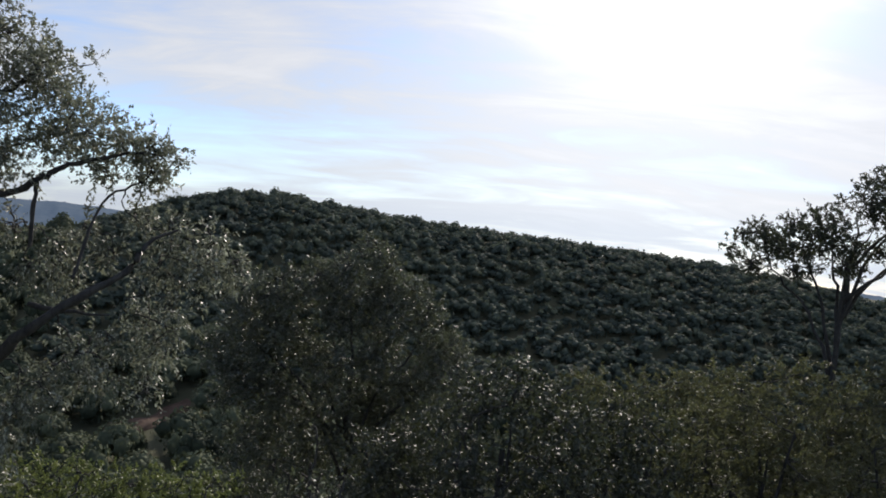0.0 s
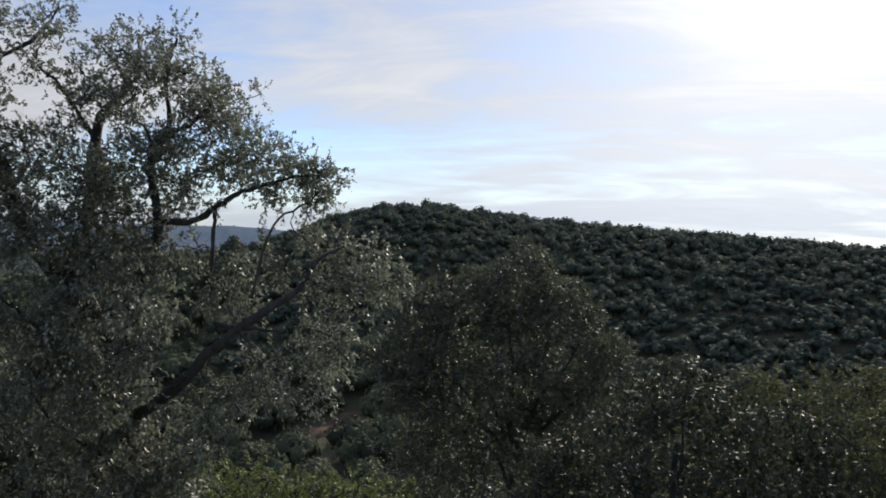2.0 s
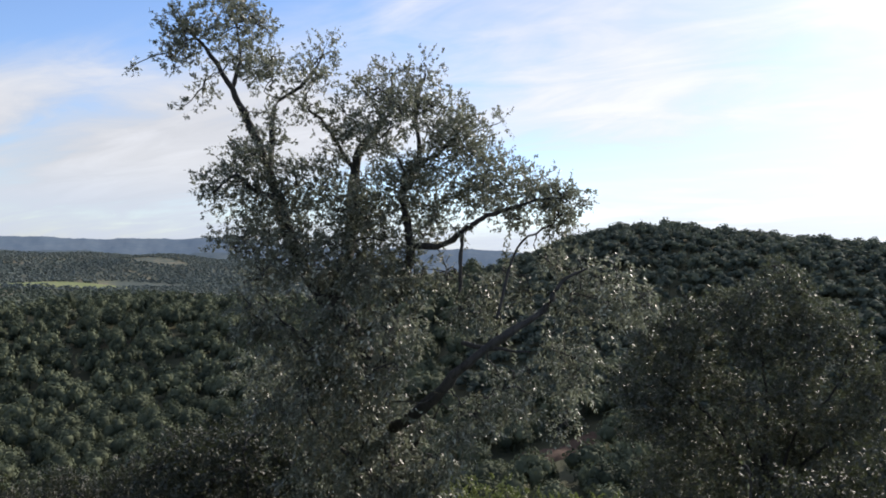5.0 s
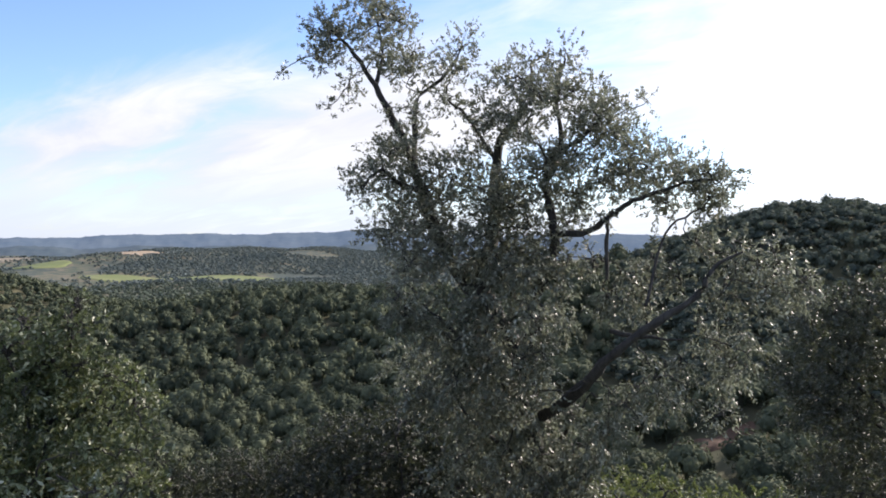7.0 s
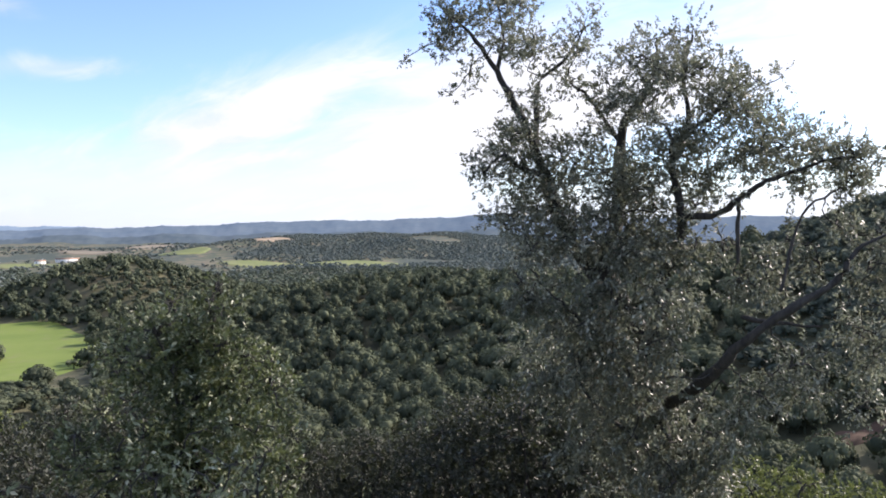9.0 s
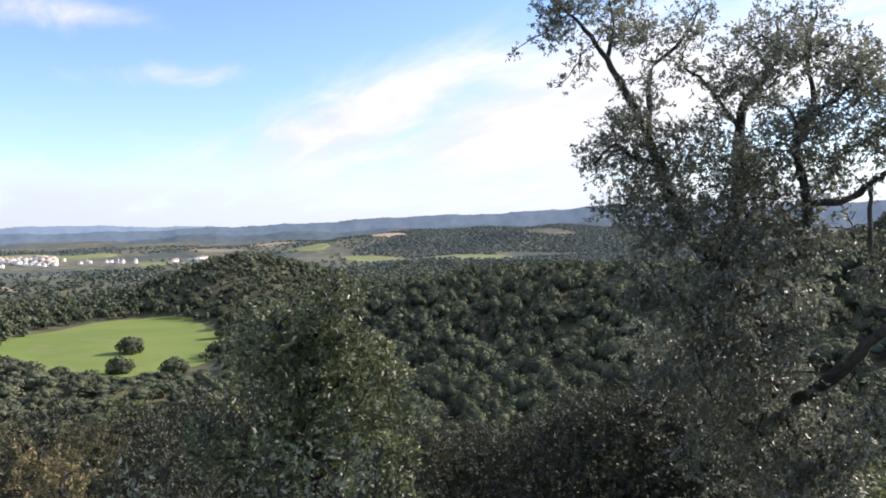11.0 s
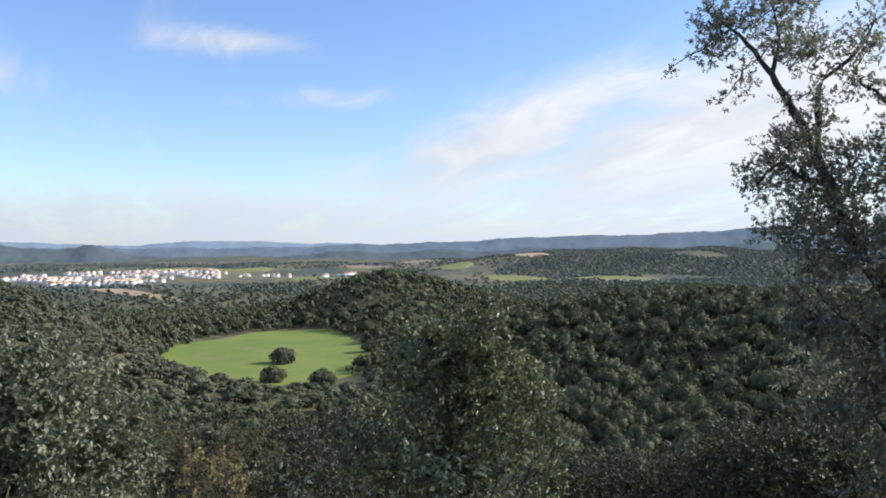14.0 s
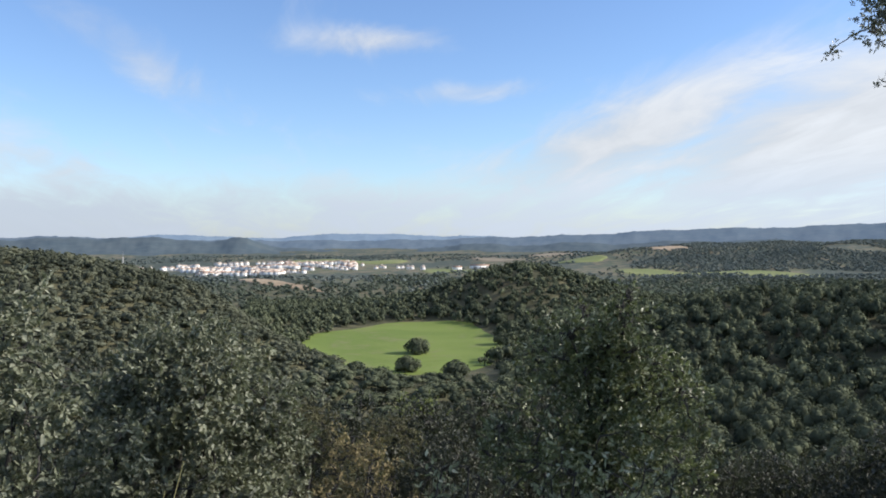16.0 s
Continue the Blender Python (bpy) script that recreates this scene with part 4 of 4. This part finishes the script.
# crowns of two oaks below the hilltop: clumps as x, z, radius in metres, z from the hilltop
POINTED = [(0.0, 1.75, 0.42), (-0.5, 1.2, 0.55), (0.5, 1.2, 0.55), (-1.2, 0.6, 0.65), (0.0, 0.5, 0.8), (1.2, 0.5, 0.65), (2.0, -0.1, 0.6), (-2.2, 0.1, 0.7), (-3.2, 0.05, 0.6), (-3.9, -0.3, 0.55),
           (0.8, -0.6, 0.9), (-0.8, -0.5, 0.9), (-2.2, -0.9, 0.9), (-3.6, -1.3, 0.9), (2.4, -1.1, 0.8), (-4.3, -2.0, 0.7), (-2.9, -2.2, 1.0), (-1.2, -2.0, 1.0), (0.6, -2.0, 1.0), (2.2, -2.4, 1.0),
           (3.0, -1.6, 0.6), (-3.6, -3.2, 1.0), (-2.0, -3.5, 1.0), (0.0, -3.5, 1.0), (1.8, -3.7, 1.0), (-0.9, -4.8, 1.0), (0.9, -4.8, 1.0), (-2.8, -4.6, 0.9)]
OPEN = [(-2.31, 2.54, 0.4), (-1.85, 2.89, 0.48), (-2.15, 2.25, 0.32), (-1.38, 2.78, 0.48), (-1.08, 3.35, 0.45), (-0.46, 3.48, 0.45), (-0.77, 2.84, 0.45), (-0.15, 2.9, 0.45), (0.23, 4.16, 0.4),
         (0.62, 4.51, 0.4), (0.92, 4.08, 0.4), (0.46, 3.57, 0.35), (0.15, 2.46, 0.35), (-0.92, 2.29, 0.29), (0.69, 2.82, 0.4), (1.08, 3.32, 0.4), (1.54, 3.98, 0.56), (1.85, 4.78, 0.56),
         (2.31, 3.75, 0.65), (1.54, 2.75, 0.56), (2.92, 3.34, 0.65), (2.46, 4.53, 0.56)]


def shaped_oak(label, az, d, rows, depth, mat, leaf, per, forks, thick, each=5):
    """An oak whose crown follows given masses, with a trunk that forks into limbs."""
    x, y = spot(az, d)
    g = ground_z(x, y)
    low = min(r[1] for r in rows) - g
    lines = [curve_through([(0, 0, -0.6), (0.1, 0, low * 0.4), (-0.05, 0.1, low * 0.8), (0.1, 0, low + 0.5)], 4, 0.02, TREES)]
    radii = [(thick, thick * 0.6)]
    for k in forks:
        e = np.array((rows[k][0], TREES.uniform(-depth, depth) * 0.6, rows[k][1] - g))
        st = lines[0][int(len(lines[0]) * TREES.uniform(0.55, 0.98))]
        lines.append(curve_through([st, st + (e - st) * [0.35, 0.4, 0.5], st + (e - st) * [0.8, 0.8, 0.75], e], 4, 0.04, TREES))
        radii.append((thick * 0.5, thick * 0.1))
    clumps = []
    for cx, cz, r in rows:
        for k in range(each):
            a, q = TREES.uniform(0, 6.28), r * TREES.uniform(0.2, 0.9)
            clumps.append((cx + math.cos(a) * q, TREES.uniform(-depth, depth), cz - g + math.sin(a) * q, r * TREES.uniform(0.4, 0.7)))
    tree = oak_tree("oak_tree", label, lines, radii, clumps, (x, y, g), mat, TREES, leaf, per, 0.1, 4, 0.014, 0.3, (1.2, 3.2))
    tree.rotation_euler = (0, 0, radians(az))
    return tree


shaped_oak("broad holm oak with a pointed top on the slope, leaves shade-dark", 9.8, 26.0, POINTED, 1.5, OAK_SHADE, (0.100, 0.056), 460, (1, 3, 6, 9, 12, 15, 20), 0.14, 8)
shaped_oak("tall open-crowned cork oak against the sky", -21.6, 22.0, OPEN, 1.1, OAK_DEEP_SHADE, (0.075, 0.042), 720, (1, 4, 5, 8, 9, 16, 17, 18, 20), 0.10, 7)
low = grown("oak_tree", "low oak on the slope below, leaves shade-dark", -1.5, 13.5, -5.6, 3.8, OAK_DEEP_SHADE, (0.095, 0.052), 380, 52, 0.15, 0.18, 0.012)
far = grown("oak_tree", "round-crowned oak on the valley slope, leaves shade-dark", 4, 48, -9, 7.0, OAK_DEEP_SHADE, (0.21, 0.13), 55, 56, 0.1, 0.2, 0.03)
# oaks at azimuth 40 to 57 are added to stand for deep shade
for az, d, el, turn, wide in ((80.5, 20, -10.8, 60, 0.8), (76, 24, -10.4, 160, 0.8), (85, 19, -10.3, 200, 0.75), (72, 22, -9.5, 250, 0.75), (57, 15, -13.6, 300, 0.9),
                              (50, 16, -11.6, 30, 0.7), (6, 15, -11.0, 90, 0.9), (-8, 16, -7.0, 140, 0.9), (103.5, 19, -6.8, 140, 0.8), (90, 22, -9.5, 20, 0.8),
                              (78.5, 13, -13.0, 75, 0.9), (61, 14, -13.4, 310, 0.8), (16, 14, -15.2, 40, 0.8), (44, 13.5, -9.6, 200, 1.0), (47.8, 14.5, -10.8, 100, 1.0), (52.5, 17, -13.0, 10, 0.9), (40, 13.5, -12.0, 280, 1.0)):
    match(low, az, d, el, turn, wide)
yel = grown("shrub", "yellowing leafy shrub on the slope", 85.6, 11.0, -12.6, 1.5, DRYLEAF, (0.065, 0.034), 600, 40, 0.1, 0.1, 0.01)
olive = grown("shrub", "olive brown leafy shrub on the slope", -11.5, 20, -4.4, 4.0, OLIVE, (0.085, 0.045), 420, 46, 0.1, 0.15, 0.012)
for az, d, el, turn in ((-17, 17, -5.0, 200), (-23, 18, -3.8, 290), (-27, 15, -5.2, 30), (-6.5, 24, -5.2, 80), (-19.3, 20, -2.4, 20), (-25.5, 19, -1.8, 130), (-15.0, 22, -3.6, 250), (83, 15, -11.6, 70), (88.8, 16, -10.4, 160), (103.5, 15, -9.0, 310)):
    match(olive, az, d, el, turn, 1.0, "olive brown leafy shrub on the slope")
shr = grown("shrub", "light green leafy shrub on the slope", 27, 14, -14.6, 2.4, SHRUB, (0.065, 0.034), 500, 40, 0.1, 0.1, 0.01)
for az, d, el, turn in ((31, 15, -14.6, 120), (22.5, 14, -15.4, 220), (19.5, 13.5, -15.2, 20)):
    match(shr, az, d, el, turn)
grown("shrub", "yellow-green leafy bush before the green field", 80.4, 24, -9.4, 2.4, SHRUB, (0.10, 0.06), 240, 34, 0.1, 0.45, 0.014)
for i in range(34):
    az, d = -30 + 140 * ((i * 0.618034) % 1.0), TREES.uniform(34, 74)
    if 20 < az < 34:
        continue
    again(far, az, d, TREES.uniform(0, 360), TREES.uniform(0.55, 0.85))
def field_oak(az, d, width, height, label):
    """A round far oak of its own: trunk and one dense crown."""
    x, y = spot(az, d)
    tree = new("oak_tree")
    tree.location = (x, y, ground_z(x, y))
    v, f = tube([(0, 0, -0.5), (0.1, 0, height * 0.25), (0, 0.1, height * 0.5)], 0.45, 0.3, 8)
    part("trunk", mesh_of("trunk", v, f, BARK, True), tree)
    v, f = crown_shape(TREES, 12, 700, 0.1)
    v = (v[:-6] - [0, 0, 0.08]) * [width / 2, width / 2, height / 1.3]
    part("crown", mesh_of("crown", v, f[:-6], WOODS, True), tree)
    return tagged(tree, label, "tree")


for az, d, w, h in ((80.2, 395, 13.5, 7.6), (80.9, 338, 11.5, 6.8)):
    field_oak(az, d, w, h, "round dark oak standing alone in the green field")
for az, d, w, h in ((88.6, 430, 10, 6.5), (86.6, 342, 9, 5.5), (84.6, 312, 9, 5), (87.5, 352, 10, 6), (77.5, 300, 11, 6.5), (87.6, 505, 10, 7), (85.6, 545, 12, 8),
                    (83.6, 550, 11, 8), (81.4, 556, 13, 8), (78.6, 548, 12, 8), (76.2, 535, 12, 8), (74.4, 500, 11, 7), (73.6, 462, 11, 8), (74.2, 425, 10, 7)):
    field_oak(az, d, w, h, "round dark oak at the edge of the green field")


# ---- the white village ----
def box(x0, x1, y0, y1, z0, z1):
    v = np.array([(x, y, z) for x in (x0, x1) for y in (y0, y1) for z in (z0, z1)], float)
    f = np.array([(0, 1, 3, 2), (4, 6, 7, 5), (0, 4, 5, 1), (2, 3, 7, 6), (0, 2, 6, 4), (1, 5, 7, 3)])
    return v, f


def village_house(w, l, h, rise, name="house"):
    house = new(name)
    v, f = box(-w / 2, w / 2, -l / 2, l / 2, -3, h)
    part("wall", mesh_of("wall", v, f, WHITEWASH), house)
    o = 0.35
    v = np.array([(-w / 2 - o, -l / 2 - o, h), (w / 2 + o, -l / 2 - o, h), (w / 2 + o, l / 2 + o, h), (-w / 2 - o, l / 2 + o, h),
                  (-w / 2 - o, 0, h + rise), (w / 2 + o, 0, h + rise)])
    roof = mesh_of("roof", v, [(0, 1, 5), (0, 5, 4), (2, 3, 4), (2, 4, 5), (0, 4, 3), (1, 2, 5), (0, 3, 2), (0, 2, 1)], TILE)
    roof = part("roof", roof, house)
    v, f = box(w * .2, w * .2 + .8, -.5, .5, h, h + rise + .9)
    part("chimney", mesh_of("chimney", v, f, WHITEWASH), roof)
    n = 2 if w < 10 else 3
    pane = mesh_of("window", *box(-.5, .5, -.06, .06, -.65, .65), DARKPANE)
    for side in (-1, 1):
        for i in range(n):
            for z in ((h * .5,) if h < 4.5 else (h * .28, h * .74)):
                b = part("window", pane, house)
                b.location = (-w / 2 + (i + .5) * w / n, side * l / 2, z)
    return tagged(house, "whitewashed village house with a tiled roof", "house", "houses of the village")


def village():
    rng = np.random.default_rng(5)
    kinds = [village_house(8.5, 7, 4.6, 1.2), village_house(12, 7.5, 5.2, 1.3), village_house(7.5, 6, 3.6, 1.1), village_house(22, 10, 4.2, 1.4)]
    used = set()
    rows = []
    while len(rows) < 296:
        # short terraces of houses side by side along the streets
        i = len(rows)
        a = rng.uniform(84.6, 95.6) if i % 4 else (rng.uniform(79.6, 84.6) if i % 3 else rng.uniform(95.6, 99.0))
        front = np.interp(a, [79, 85, 90, 95.5, 99], [1330, 1360, 1195, 1115, 1330])
        back = np.interp(a, [79, 84, 86, 95, 99], [1400, 1450, 1620, 1620, 1500])
        d = front + (back - front) * rng.uniform(0, 1) ** 1.15
        for k in range(int(rng.integers(2, 6)) if 84.6 < a < 95.6 else 1):
            rows.append((a + 0.36 * k, d + 5 * k))
    rows = rows[:296]
    for i, (a, d) in enumerate(rows):
        x, y = spot(a, d)
        k = int(rng.choice(4, p=[.42, .28, .24, .06])) if a > 84.6 else 2
        m = pose(x, y, ground_z(x, y), 0, 0, 78 + rng.choice([0, 90]) + rng.uniform(-8, 8))
        if k not in used:
            used.add(k)
            kinds[k].matrix_basis = m
        else:
            copy_thing(kinds[k], m)


village()


def mast():
    x, y = spot(100.0, 480)
    ob = new("radio_mast")
    g = ground_z(x, y)
    h = EYE - 480 * math.tan(radians(1.0)) - g
    ob.location = (x, y, g)
    for dx, dy in ((-.6, -.6), (.6, -.6), (0, .6)):
        v, f = tube([(dx, dy, -1), (dx * .2, dy * .2, h - 3)], .16, .10, 5)
        part("leg", mesh_of("leg", v, f, METAL), ob)
    v, f = tube([(0, 0, h - 4), (0, 0, h)], .1, .05, 5)
    part("aerial", mesh_of("aerial", v, f, METAL), ob)
    tagged(ob, "slender grey metal radio mast behind the hill", "mast")


mast()


def sheds():
    for az, d, w, l in ((66.0, 2900, 26, 14), (77.4, 1350, 15, 8), (75.8, 1420, 34, 12), (65.6, 2800, 14, 9)):
        x, y = spot(az, d)
        h = village_house(w, l, 5, 2, "farm_building")
        h.matrix_basis = pose(x, y, ground_z(x, y) + 0.5, 0, 0, az + 8)
        tagged(h, "long low white farm building on the plain", "building", "farm buildings")


sheds()


# ---- small growth near the viewpoint ----
def bank():
    x, y = spot(*BANK)
    v0 = heading(BANK[0])
    side = Vector((v0.y, -v0.x, 0))
    n = 14
    pts = []
    for i in range(n + 1):
        for j in range(7):
            a = (i / n - 0.5) * 17
            c = (j / 6 - 0.5) * 6 + 1.2 * math.sin(i * 0.7) + a * 0.7
            px, py = x + side.x * a + v0.x * c, y + side.y * a + v0.y * c
            edge = min(i, n - i, j * 2, (6 - j) * 2)
            pts.append((px, py, ground_z(px, py) + (0.6 if edge > 1 else -0.3) + 0.25 * math.sin(i * 1.7 + j)))
    f = [(i * 7 + j, (i + 1) * 7 + j, (i + 1) * 7 + j + 1, i * 7 + j + 1) for i in range(n) for j in range(6)]
    tagged(new("earth_bank", mesh_of("earth_bank", pts, f, REDSOIL, True)), "bare red earth bank between trees in the valley", "ground", kind="structure")


bank()


def blades(name, label, places, height, width, mat, rng, lean=0.25):
    """Thin curved grass blades."""
    vs, fs, k = [], [], 0
    for x, y in places:
        z = ground_z(x, y) - 0.03
        a = rng.uniform(0, 6.28)
        h = height * rng.uniform(0.5, 1.2)
        dx, dy = math.cos(a), math.sin(a)
        bend = h * lean * rng.uniform(0.2, 1.6)
        for s, w in ((0, 1.0), (0.5, 0.8), (0.85, 0.45), (1.0, 0.05)):
            cx, cy, cz = x + dx * bend * s * s, y + dy * bend * s * s, z + h * s
            vs += [(cx - dy * width * w, cy + dx * width * w, cz), (cx + dy * width * w, cy - dx * width * w, cz)]
        fs += [(k, k + 1, k + 3, k + 2), (k + 2, k + 3, k + 5, k + 4), (k + 4, k + 5, k + 7, k + 6)]
        k += 8
    ob = new(name, mesh_of(name, vs, fs, mat))
    return tagged(ob, label, "grass", kind="stuff")


def near_grass():
    rng = np.random.default_rng(9)
    p = []
    for i in range(2600):
        az, d = rng.uniform(-32, 116), 2.2 + 7.5 * rng.uniform(0, 1) ** 1.3
        p.append(spot(az, d))
    blades("grass", "dry and green grass on the hilltop's edge", p, 0.42, 0.006, STALK, rng)


near_grass()


def grass_tuft(az, d, top, count, seed):
    rng = np.random.default_rng(seed)
    x, y = spot(az, d)
    g = ground_z(x, y)
    ob = new("grass_tuft")
    ob.location = (x, y, g)
    h = EYE + d * math.tan(radians(top)) - g
    for i in range(count):
        a = rng.uniform(0, 6.28)
        r = h * rng.uniform(0.05, 0.32)
        hh = h * rng.uniform(0.6, 1.0)
        v, f = tube([(0, 0, -0.05), (math.cos(a) * r * .35, math.sin(a) * r * .35, hh * .55), (math.cos(a) * r, math.sin(a) * r, hh)], 0.009, 0.003, 4)
        part("stalk", mesh_of("stalk", v, f, STALK, True), ob)
    tagged(ob, "tall pale grass stalks at the hilltop's edge", "grass")


grass_tuft(101.2, 5.2, -14.6, 9, 1)
grass_tuft(98.2, 5.6, -16.0, 7, 2)
grass_tuft(104.5, 5.0, -15.8, 6, 3)
for az, d, el in ((11.4, 6.2, -11.6), (9.4, 6.6, -13.6), (13.2, 6.5, -14.0), (78, 7.0, -13.4), (75.5, 6.6, -15.0)):
    grown("sapling", "slender sapling with pale grey-green leaves", az, d, el, 0.42, OAK_GREY, (0.05, 0.024), 900, 14, 0.0, 0.3, 0.004, 0.3)
for az, d, el, wide in ((71.3, 7.2, -13.3, 0.75), (67.0, 7.0, -12.9, 0.8), (80.2, 7.2, -13.6, 0.6), (64.4, 7.6, -14.2, 0.6)):
    grown("sapling", "leafy sapling with bright pale green leaves", az, d, el, wide, SPROUT, (0.072, 0.034), 620, 18, 0.0, 0.3, 0.005, 0.3)
